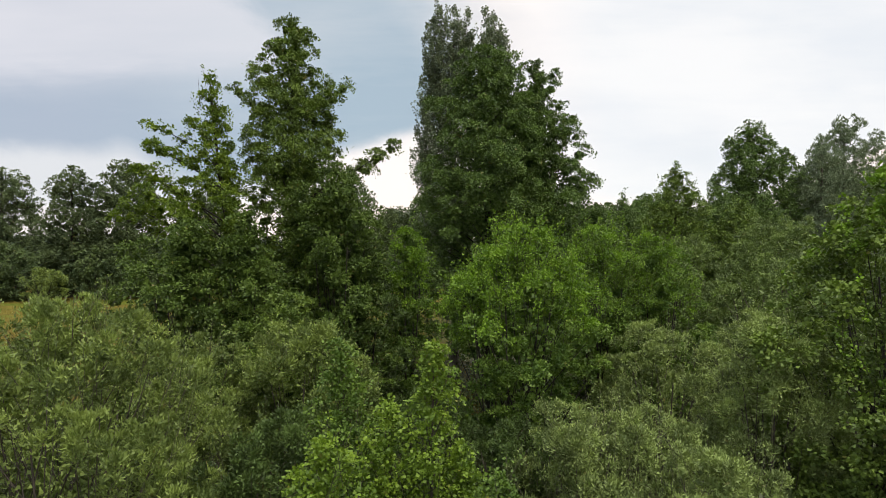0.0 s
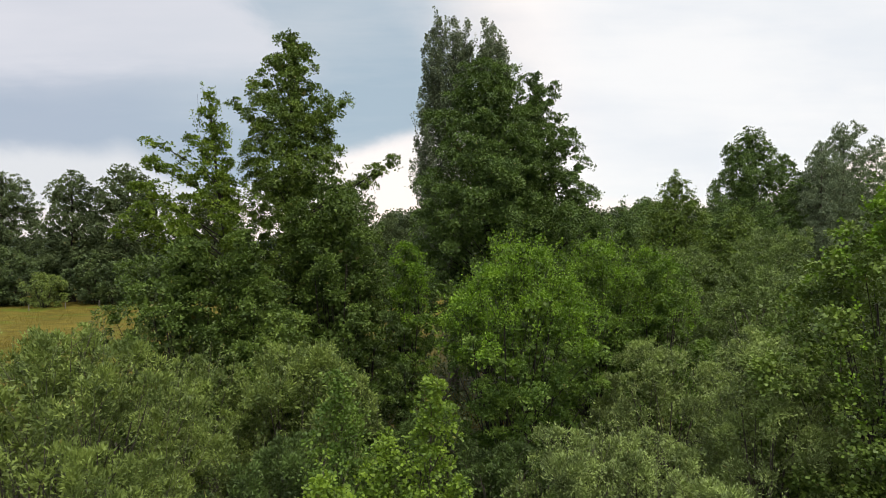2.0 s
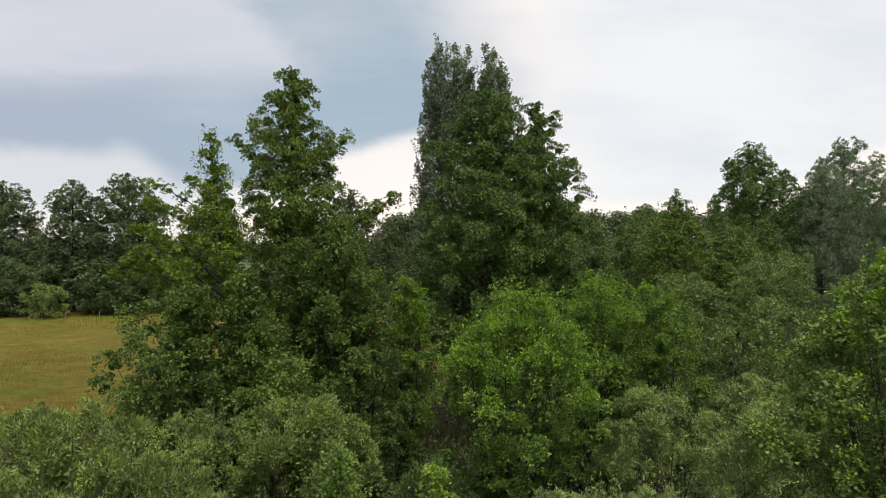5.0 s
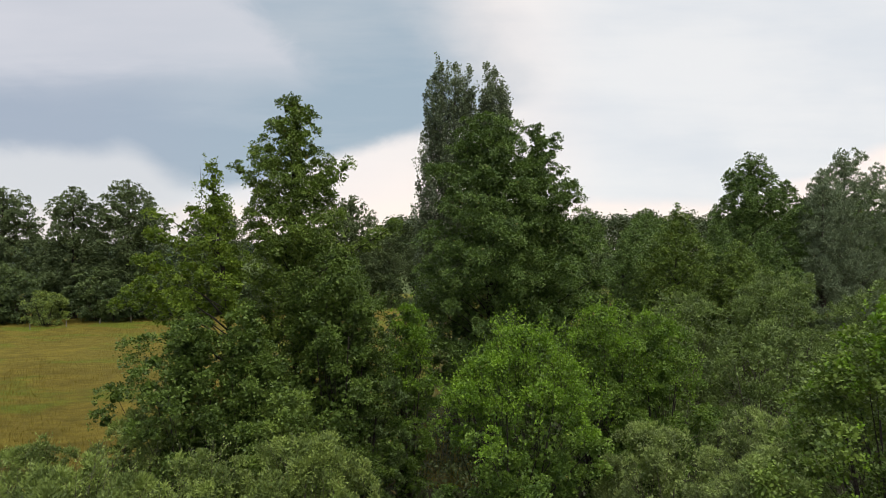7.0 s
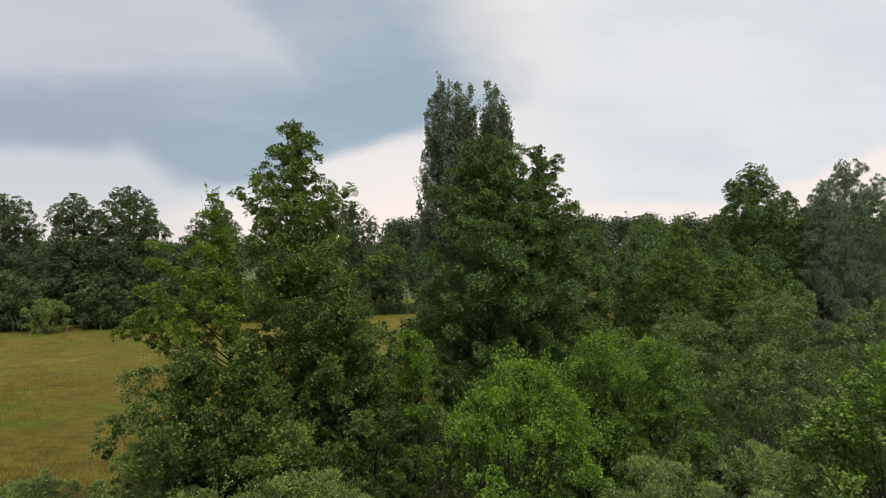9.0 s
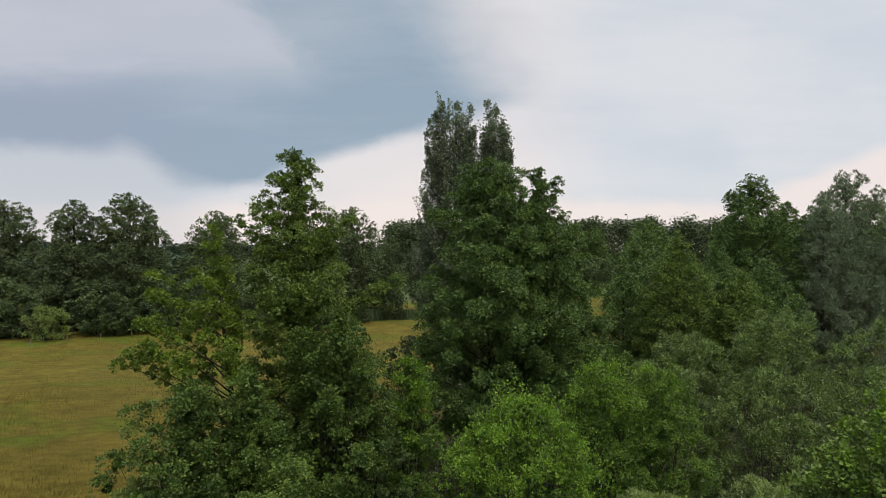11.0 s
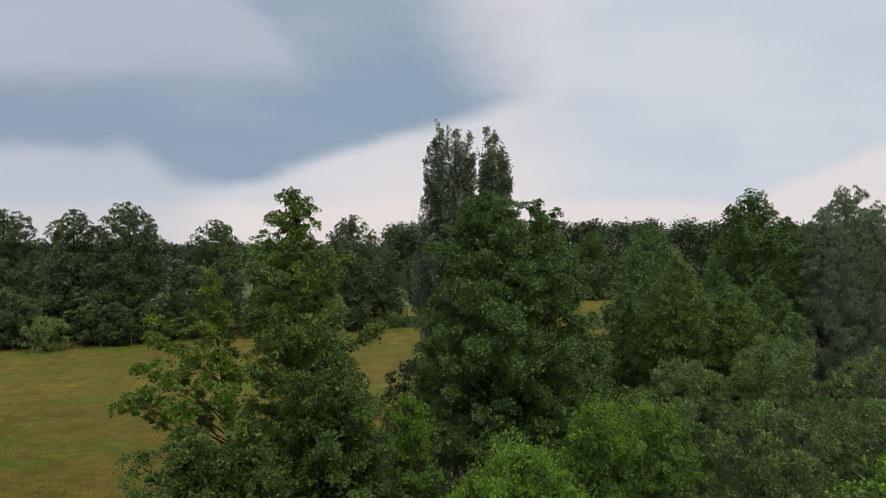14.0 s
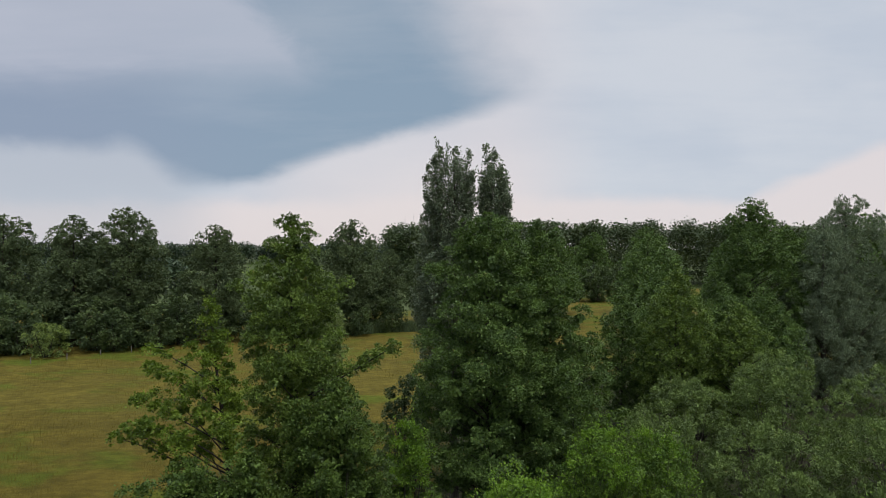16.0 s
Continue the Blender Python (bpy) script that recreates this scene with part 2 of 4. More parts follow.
def single_leaf(material):
    """A rounded blade one unit long with a fold along its rib and a short stalk; made once for each material."""
    if material.name not in LEAF_MESHES:
        f = np.array((0.0, 0.15, 0.35, 0.6, 0.82, 1.0))
        wide = np.array((0.01, 0.24, 0.36, 0.35, 0.22, 0.01))
        sag = -0.18 * f ** 2
        rows = [np.stack((s * wide, f, sag + 0.10 * abs(s) * wide * 2), axis=-1) for s in (-1, 0, 1)]
        v = np.concatenate(rows)
        k = len(f)
        i = np.arange(k - 1)
        q = np.concatenate([np.stack((j * k + i, (j + 1) * k + i, (j + 1) * k + i + 1, j * k + i + 1), axis=-1) for j in (0, 1)])
        LEAF_MESHES[material.name] = mesh_from("leaf", v, q, material, True)
    return LEAF_MESHES[material.name]


LEAF_GROWTH = 0.93   # summer leaves, fully grown


def plant(name, label, category, at, prof, leaf, bark=BARK, seed=1, lobe=0.55, cover=0.52, lai=0.6, flat=0.6, size=0.11, ratio=0.8,
          rise=0.5, lean=(0, 0), extra=(), stems=1, trunk=0.16, depth=1.0, shoots=0, shoot=(0.35, 0.07, 22), ragged=0.22, core=0.22, follow=0.5, droop=0.15, up=0.5, tufts=13, heart=60,
          steep=0.2, shape="fan", split=False, group="", inner=0.3, tops=1.0, loose=0, twigs=0, young=None, lit_from=2.0, shoot_from=0.35):
    """A tree or shrub standing at (x, y). prof: rows of height, reach towards -x and reach towards +x of the crown.
    Boughs leave the stem and end in lobes of foliage, each covered with tufts of leaves; extra: single long boughs as (height, azimuth, length)."""
    rng = np.random.default_rng(seed)
    size *= LEAF_GROWTH
    prof = np.array(prof, float)
    prof = prof[np.argsort(prof[:, 0])]
    top = prof[-1, 0]
    zs, rl, rr = prof.T

    def stem(z):
        f = np.clip(np.asarray(z, float) / top, 0, 1)
        wob = 0.012 * top * np.sin(f * 7 + seed) * f * (1 - f) * 2
        return np.stack((lean[0] * f ** 1.3 + wob, lean[1] * f ** 1.3 + wob * 0.6, np.asarray(z, float)), axis=-1)

    def reach(z, a):
        left, right = np.interp(z, zs, rl), np.interp(z, zs, rr)
        return 0.5 * (left + right) + 0.5 * (right - left) * np.cos(a)

    root = tagged(new(name), label, category, group)
    root.location = (at[0], at[1], 0)
    # boughs, spread evenly over the crown's surface
    grid = np.linspace(zs[0], top - lobe * 0.3, 200)
    girth = np.interp(grid, zs, 0.5 * (rl + rr))
    slope = np.sqrt(1 + np.gradient(girth, grid) ** 2)
    weight = np.cumsum(girth * slope + 0.12)
    area = 2 * np.pi * weight[-1] * (grid[1] - grid[0])
    boughs = max(8, int(cover * area / (np.pi * lobe ** 2 * (0.4 + 0.6 * flat))))
    pick = (np.arange(boughs) + rng.uniform(0, 1, boughs)) / boughs
    tip_z = np.interp(pick, weight / weight[-1], grid)
    az = np.arange(boughs) * 2.39996 + rng.normal(0, 0.25, boughs)
    length = np.maximum(reach(tip_z, az) * (1.08 - ragged * np.abs(rng.normal(0, 1, boughs))), 0.05)
    big = rng.uniform(0.55, 1.4, boughs) * lobe
    if len(extra):
        ex = np.array(extra, float)
        tip_z, az, length = np.append(tip_z, ex[:, 0]), np.append(az, np.radians(ex[:, 1])), np.append(length, ex[:, 2])
        big = np.append(big, np.full(len(ex), lobe * 0.7))
    limbs, lc, lr, lo = [], [], [], []
    for k, (z, a, r, b) in enumerate(zip(tip_z, az, length, big)):
        outward = np.array((math.cos(a), math.sin(a) * depth, 0.0))
        b = min(b, 0.16 + 0.5 * r)
        reach_ = max(0.03, r - 0.7 * b)
        z0 = max(0.3, z - rise * r - 0.3)
        p0 = stem(z0)
        if stems > 1:
            turn = 2 * math.pi * (k % stems) / stems + seed
            p0 = np.array((math.cos(turn), math.sin(turn), 0)) * 0.12 * float(np.max(rl + rr)) + np.array((0, 0, 0.35 * z0))
        tip = stem(z) * np.array((1, 1, 0)) + outward * reach_ + np.array((0, 0, z - 0.3 * b * flat))
        mid = 0.5 * (p0 + tip) + np.array((0, 0, 0.08 * r)) + rng.normal(0, 0.05 * r, 3)
        f = np.linspace(0, 1, 5)[:, None]
        line = (1 - f) ** 2 * p0 + 2 * f * (1 - f) * mid + f ** 2 * tip
        thick = np.clip(0.009 * r + 0.008, 0.008, trunk * 0.6)
        limbs.append(tube(line, thick * np.linspace(1, 0.25, 5), 5 if split else 3))
        g = 1.0
        while True:
            lc.append((1 - g) ** 2 * p0 + 2 * g * (1 - g) * mid + g ** 2 * tip + rng.normal(0, 0.12 * b, 3) * (g < 1))
            lr.append(b * (1 if g == 1.0 else 0.8)), lo.append(outward)
            g -= 1.35 * b / max(r, 0.3)
            if g < 0.45 or (k < boughs and rng.uniform() > inner):
                break
    # the leader
    for z in np.linspace(top * 0.86, top - 0.25 * lobe, max(2, int(0.14 * top / lobe * 1.4))):
        lc.append(stem(z) - np.array((0, 0, 0.1))), lr.append(lobe * (0.35 + 0.35 * (top - z) / (0.14 * top))), lo.append(np.zeros(3))
    lc, lr, lo = np.array(lc), np.array(lr), np.array(lo)
    # each lobe carries tufts: small domes of leaves that face outward and up, with gaps between them
    leaf_area = size ** 2 * ratio * (0.55 if shape == "whole" else 0.5)
    per = np.maximum(3, (tufts * (0.6 + 0.4 * flat) * rng.uniform(0.7, 1.3, len(lr))).astype(int))
    ti = np.repeat(np.arange(len(lr)), per)
    d = unit(rng.normal(0, 1, (len(ti), 3)) + np.array((0, 0, tops)) + lo[ti] * 0.75)
    tc = lc[ti] + d * (lr[ti] * rng.uniform(0.45, 1.0, len(ti)))[:, None] * np.array((1, 1, flat))
    tr = np.maximum(0.09, lr[ti] * rng.uniform(0.18, 0.46, len(ti)))
    idx = np.repeat(np.arange(len(ti)), np.maximum(5, lai * 2 * np.pi * tr ** 2 / leaf_area).astype(int))
    n = len(idx)
    e = unit(rng.normal(0, 1, (n, 3)) + d[idx] * 0.9 + np.array((0, 0, 0.6)))
    far = rng.uniform(0.45, 1.05, n) * np.where(rng.uniform(0, 1, n) < 0.10, rng.uniform(1.1, 1.6, n), 1.0)
    c = tc[idx] + e * (tr[idx] * far)[:, None] * np.array((1, 1, 0.55 + 0.35 * flat))
    along = unit(e * (0.4 + 0.6 * follow) + rng.normal(0, 0.42, (n, 3)) + np.array((0, 0, steep - droop)))
    # the upper tufts of some shrubs take a paler leaf colour that imitates top light
    lit_tuft = (rng.uniform(lit_from, lit_from + 0.22, len(ti)) < tc[:, 2] / top)[idx]
    crown, lit_blades = [leaf_blades(rng, c[m], along[m], size, ratio, up, shape, e[m] * 0.8) if m.any() else None for m in (~lit_tuft, lit_tuft)]
    blades, lit_blades = [crown], [] if lit_blades is None else [lit_blades]
    # broad leaves in the heart of each lobe, oversized and added to block light
    i = np.repeat(np.arange(len(lr)), heart)
    e = unit(rng.normal(0, 1, (len(i), 3)))
    c = lc[i] + (e * rng.uniform(0.05, 0.45, (len(i), 1)) - np.array((0, 0, 0.16))) * lr[i][:, None] * np.array((1, 1, flat))
    blades.append(leaf_blades(rng, c - e * 0.15 * lr[i][:, None], unit(np.cross(e, rng.normal(0, 1, (len(i), 3)))), np.minimum(0.34 * lr[i], (2.3 if shape == "fan" else 1.5) * size), 0.8 if shape == "fan" else 0.6, 0.2, shape, e))
    if core > 0:
        # the dense inside of the crown: broad overlapping blades well behind the outer leaves
        # these hidden, oversized blades are added to block light and darken the gaps
        i = np.repeat(np.arange(len(lr)), max(4, int(core * 60)))
        m = len(i)
        axis_ = stem(lc[i][:, 2]) * np.array((1, 1, 0)) + lc[i] * np.array((0, 0, 1))
        c = axis_ + (lc[i] - axis_) * rng.uniform(0.1, 0.6, (m, 1)) + rng.normal(0, 0.3, (m, 3)) * lr[i][:, None] - np.array((0, 0, 0.3)) * lr[i][:, None]
        blades.append(leaf_blades(rng, c, unit(rng.normal(0, 1, (m, 3))), np.minimum(0.36 * lr[i], (2.2 if shape == "fan" else 1.5) * size), 0.9 if shape == "fan" else 0.6, 0.0, shape))
    if shoots:
        # upright young shoots standing proud of the outline
        a = rng.uniform(0, 2 * np.pi, shoots)
        z = np.interp(rng.uniform(shoot_from, 1, shoots), weight / weight[-1], grid)
        r = reach(z, a) * rng.uniform(0.6, 1.0, shoots)
        c = stem(z) + np.stack((np.cos(a) * r, np.sin(a) * r * depth, shoot[0] * rng.uniform(0.2, 0.9, shoots)), axis=-1)
        d = unit(np.stack((np.cos(a) * 0.35, np.sin(a) * 0.35, np.ones(shoots)), axis=-1) + rng.normal(0, 0.2, (shoots, 3)))
        k_ = rng.uniform(0.6, 1.3, shoots)
        (lit_blades if young else blades).append(foliage(rng, c, d, shoot[0] * k_, shoot[1] * k_, np.full(shoots, shoot[2]), size * 0.9, ratio, 1.0, -0.2, 0.7, up, shape))
        for i in range(shoots):
            limbs.append(tube((c[i] - d[i] * shoot[0] * 1.6, c[i] + d[i] * shoot[0] * k_[i]), (0.005, 0.002), 3))
    child("crown", leaf_mesh("crown", blades, leaf), root)
    if lit_blades:
        child("lit_top_growth", leaf_mesh("lit_top_growth", lit_blades, young), root, "bright yellow-green young shoots and upper leaves coloured as if top-lit")
    if stems == 1:
        z = np.linspace(0, top * 0.97, 12)
        flare = 1 + 0.8 * np.exp(-z / 0.4)
        child("trunk", mesh_from("trunk", *tube(stem(z), trunk * (1 - 0.93 * z / top) * flare, 9), bark, True), root)
    else:
        for s in range(stems):
            turn = 2 * math.pi * s / stems + seed
            f = np.linspace(0, 0.7, 7)
            rad = 0.24 * float(np.max(rl + rr))
            p = np.stack((np.cos(turn) * rad * (0.2 + f), np.sin(turn) * rad * (0.2 + f), f * top), axis=-1)
            child("stem", mesh_from("stem", *tube(p, trunk * 0.6 * (1 - f), 6), bark, True), root)
    if split:
        for piece in limbs[:len(length)]:
            child("limb", mesh_from("limb", *piece, bark, True), root)
        limbs = limbs[len(length):]
    if limbs:
        tagged(child("branchwork", mesh_from("branchwork", *join(limbs), bark, True), root), kind="stuff")
    for i in range(twigs):
        # bare dead twigs that stand out of the crown
        a, z = rng.uniform(2.2, 3.6), top * rng.uniform(0.8, 0.93)
        p = stem(z) + np.array((math.cos(a), math.sin(a), 0.0)) * reach(z, a) * 0.8
        d = np.array((rng.uniform(-0.5, 0.1), rng.uniform(-0.2, 0.2), 1.0))
        line = np.stack([p + d * f + rng.normal(0, 0.02, 3) for f in (0, 0.35, 0.7, 1.1)])
        child("bare_twig", mesh_from("bare_twig", *tube(line, (0.009, 0.007, 0.005, 0.003), 5), bark, True), root, "leafless grey twig")
    for i in range(loose):
        # single leaves at the shoots' ends
        a, z = rng.uniform(0, 2 * np.pi), top * (1 - 0.75 * rng.uniform(0, 1) ** 1.3)
        r = reach(z, a) * rng.uniform(0.8, 1.12) + 0.03
        ob = child("leaf", single_leaf(leaf), root)
        s = size * rng.uniform(0.8, 1.25)
        ob.matrix_basis = Matrix.LocRotScale(stem(z) + np.array((math.cos(a) * r, math.sin(a) * r, 0)), Euler((rng.normal(0.3, 0.4), rng.normal(0, 0.4), a - math.pi / 2)), (s, s, s))
    return root


def dome(top, r, low=0.25, skew=0.0):
    """The profile of a rounded shrub."""
    f = np.linspace(0, 1, 7)
    z = top * (low * 0.4 + (1 - low * 0.4) * f)
    k = r * (np.sqrt(np.maximum(0.0, 1 - (np.maximum(0, f - 0.3) / 0.72) ** 2.2)) * (0.82 + 0.18 * np.minimum(1, f / 0.3)))
    return [(float(a), float(b * (1 - skew)), float(b * (1 + skew))) for a, b in zip(z, k)]


# ---------------------------------------------------------------- ground
def ground_material():
    mat = bpy.data.materials.new("ground")
    mat.use_nodes = True
    n = Nodes(mat.node_tree)
    place = n.add("ShaderNodeTexCoord").outputs["Object"]
    xyz = n.add("ShaderNodeSeparateXYZ", sockets={"Vector": place})
    broad, patch, grain = n.noise(0.05, 4.0, place, 0.6), n.noise(0.35, 5.0, place, 0.65), n.noise(6.0, 6.0, place, 0.7)
    streak = n.noise(0.085, 4.0, n.add("ShaderNodeMapping", sockets={"Vector": place, "Scale": (1, 2, 1)}).outputs[0], 0.6)
    dry = n.mix(n.step(patch, 0.3, 0.7), (0.100, 0.083, 0.016), (0.160, 0.129, 0.025))
    meadow = n.mix(n.math("MULTIPLY", n.step(streak, 0.50, 0.62), 0.9), dry, (0.094, 0.122, 0.015))
    meadow = n.mix(n.math("MULTIPLY", n.step(broad, 0.48, 0.64), 0.6), meadow, (0.116, 0.096, 0.022))
    tuft = n.noise(0.8, 4.0, n.add("ShaderNodeMapping", sockets={"Vector": place, "Scale": (1, 2.2, 1)}).outputs[0], 0.7)
    meadow = n.mix(1.0, meadow, n.mix(n.step(tuft, 0.32, 0.68), (0.80, 0.79, 0.76), (1.22, 1.22, 1.14)), "MULTIPLY")
    pasture = n.mix(n.step(broad, 0.35, 0.65), (0.068, 0.090, 0.032), (0.084, 0.108, 0.042))
    # dark soil, its tone also standing in for shade under the bushes
    shaded_soil = n.mix(n.step(patch, 0.35, 0.65), (0.030, 0.026, 0.016), (0.045, 0.055, 0.020))
    wobble = n.math("MULTIPLY", n.math("SUBTRACT", broad, 0.5), 12.0)
    deep = n.step(xyz.outputs["X"], 2.0, 10.0, 0.0, 70.0)
    far = n.step(n.math("SUBTRACT", n.math("ADD", xyz.outputs["Y"], wobble), deep), 128.0, 134.0)
    near = n.step(n.math("ADD", xyz.outputs["Y"], wobble), 40.0, 58.0)
    meadow = n.mix(1.0, meadow, n.mix(near, (0.87, 0.84, 0.79), (1.0, 1.0, 1.0)), "MULTIPLY")
    tone = n.mix(far, meadow, pasture)
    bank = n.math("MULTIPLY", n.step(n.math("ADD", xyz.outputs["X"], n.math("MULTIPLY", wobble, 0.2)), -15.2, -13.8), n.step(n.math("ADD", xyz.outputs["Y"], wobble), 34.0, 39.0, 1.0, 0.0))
    # painted shade: the same dark tone continues behind and right of the thicket
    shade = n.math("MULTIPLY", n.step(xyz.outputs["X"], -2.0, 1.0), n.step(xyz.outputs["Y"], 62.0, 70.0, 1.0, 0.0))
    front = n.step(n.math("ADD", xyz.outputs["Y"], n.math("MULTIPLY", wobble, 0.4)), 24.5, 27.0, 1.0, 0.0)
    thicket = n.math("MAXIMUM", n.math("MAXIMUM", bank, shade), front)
    tone = n.mix(thicket, tone, shaded_soil)
    tone = n.mix(1.0, tone, n.mix(grain, (0.85, 0.85, 0.85), (1.12, 1.12, 1.1)), "MULTIPLY")
    bump = n.add("ShaderNodeBump", sockets={"Strength": 0.8, "Distance": 0.15, "Height": grain})
    surf = n.add("ShaderNodeBsdfPrincipled", sockets={"Base Color": tone, "Roughness": 0.95, "Specular IOR Level": 0.1, "Normal": bump.outputs[0]})
    n.add("ShaderNodeOutputMaterial", sockets={"Surface": surf.outputs[0]})
    return mat


def build_ground():
    s = np.concatenate((-np.geomspace(2400, 70, 14), np.linspace(-60, 60, 41), np.geomspace(70, 2400, 14)))
    x, y = np.meshgrid(s, s + 40, indexing="ij")
    near = np.exp(-((x / 160) ** 2 + ((y - 40) / 160) ** 2))
    z = near * (0.12 * np.sin(x * 0.21) * np.cos(y * 0.17) + 0.06 * np.sin(x * 0.63 + y * 0.4)) - 0.05
    k = len(s)
    i, j = np.meshgrid(np.arange(k - 1), np.arange(k - 1), indexing="ij")
    f = np.stack((i * k + j, (i + 1) * k + j, (i + 1) * k + j + 1, i * k + j + 1), axis=-1).reshape(-1, 4)
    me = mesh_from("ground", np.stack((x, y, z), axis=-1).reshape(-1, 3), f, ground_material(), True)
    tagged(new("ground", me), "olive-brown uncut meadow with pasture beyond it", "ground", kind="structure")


build_ground()


# ---------------------------------------------------------------- tall trees in the middle ground
plant("alder_tree", "tall dark green alder with ragged tiers of boughs", "tree", (-5.6, 22.0),
      [(1.5, 1.5, 1.5), (5.6, 2.2, 2.3), (7.6, 2.0, 2.4), (9.7, 1.9, 1.9), (11.0, 1.8, 1.7), (12.0, 1.8, 1.4), (12.9, 1.8, 1.5), (13.8, 1.15, 1.0), (14.8, 0.7, 0.65), (15.5, 0.2, 0.2)],
      ALDER, BARK_DARK, seed=11, lobe=0.66, flat=0.6, cover=0.85, ragged=0.3, inner=0.6, core=0.5, size=0.090, trunk=0.2, split=True,
      extra=((12.8, 178, 2.3), (12.9, 2, 2.2), (12.4, 350, 1.9), (10.3, 0, 3.4), (10.6, 355, 4.0), (9.9, 10, 3.0), (15.1, 200, 0.55), (14.7, 0, 0.8), (14.4, 180, 0.9)))
plant("alder_tree", "thin leaning tree with open crown and bare lower limbs", "tree", (-6.7, 19.4),
      [(7.3, 2.2, 0.2), (8.0, 3.1, 0.25), (8.8, 3.1, 0.3), (9.8, 2.5, 0.35), (10.6, 1.9, 0.45), (11.1, 0.7, 0.5), (11.7, 0.35, 0.35), (12.6, 0.15, 0.15)],
      SPARSE, BARK_DARK, seed=23, lobe=0.5, flat=0.65, cover=0.5, inner=0.6, lai=0.8, ragged=0.34, shoots=24, shoot=(0.35, 0.12, 36), size=0.092, lean=(-1.0, 0.0), depth=0.6, trunk=0.17, rise=0.5, core=0.0, split=True, twigs=1,
      extra=((7.9, 176, 3.8), (8.3, 184, 3.4), (10.9, 180, 2.2), (10.2, 170, 2.6)))
plant("alder_tree", "broad dense dark green alder with layered boughs", "tree", (2.0, 26.0),
      [(3.0, 2.6, 2.5), (5.0, 3.2, 3.0), (7.0, 3.3, 3.0), (9.0, 3.1, 2.8), (11.5, 2.65, 2.4), (13.6, 2.1, 2.0), (14.9, 1.45, 1.2), (15.9, 0.55, 0.5)],
      ALDER_DARK, BARK_DARK, seed=31, lobe=0.9, flat=0.5, ragged=0.26, cover=1.0, lai=0.6, core=0.6, inner=0.7, size=0.098, trunk=0.22, split=True)
plant("alder_tree", "dark green alder with stepped boughs beside a broader one", "tree", (4.35, 27.2),
      [(3.5, 2.2, 2.6), (6.0, 2.0, 3.1), (8.5, 2.0, 3.1), (10.0, 1.7, 2.7), (12.0, 1.6, 2.3), (13.6, 0.95, 1.35), (14.6, 0.6, 0.8), (15.6, 0.35, 0.4)],
      ALDER_DARK, BARK_DARK, seed=37, lobe=0.66, flat=0.5, ragged=0.26, cover=0.95, lai=0.6, core=0.6, inner=0.6, size=0.098, trunk=0.2, split=True,
      extra=((10.1, 0, 2.8), (12.1, 5, 2.2), (8.7, 0, 3.5), (14.9, 0, 1.0), (15.2, 190, 0.7)))


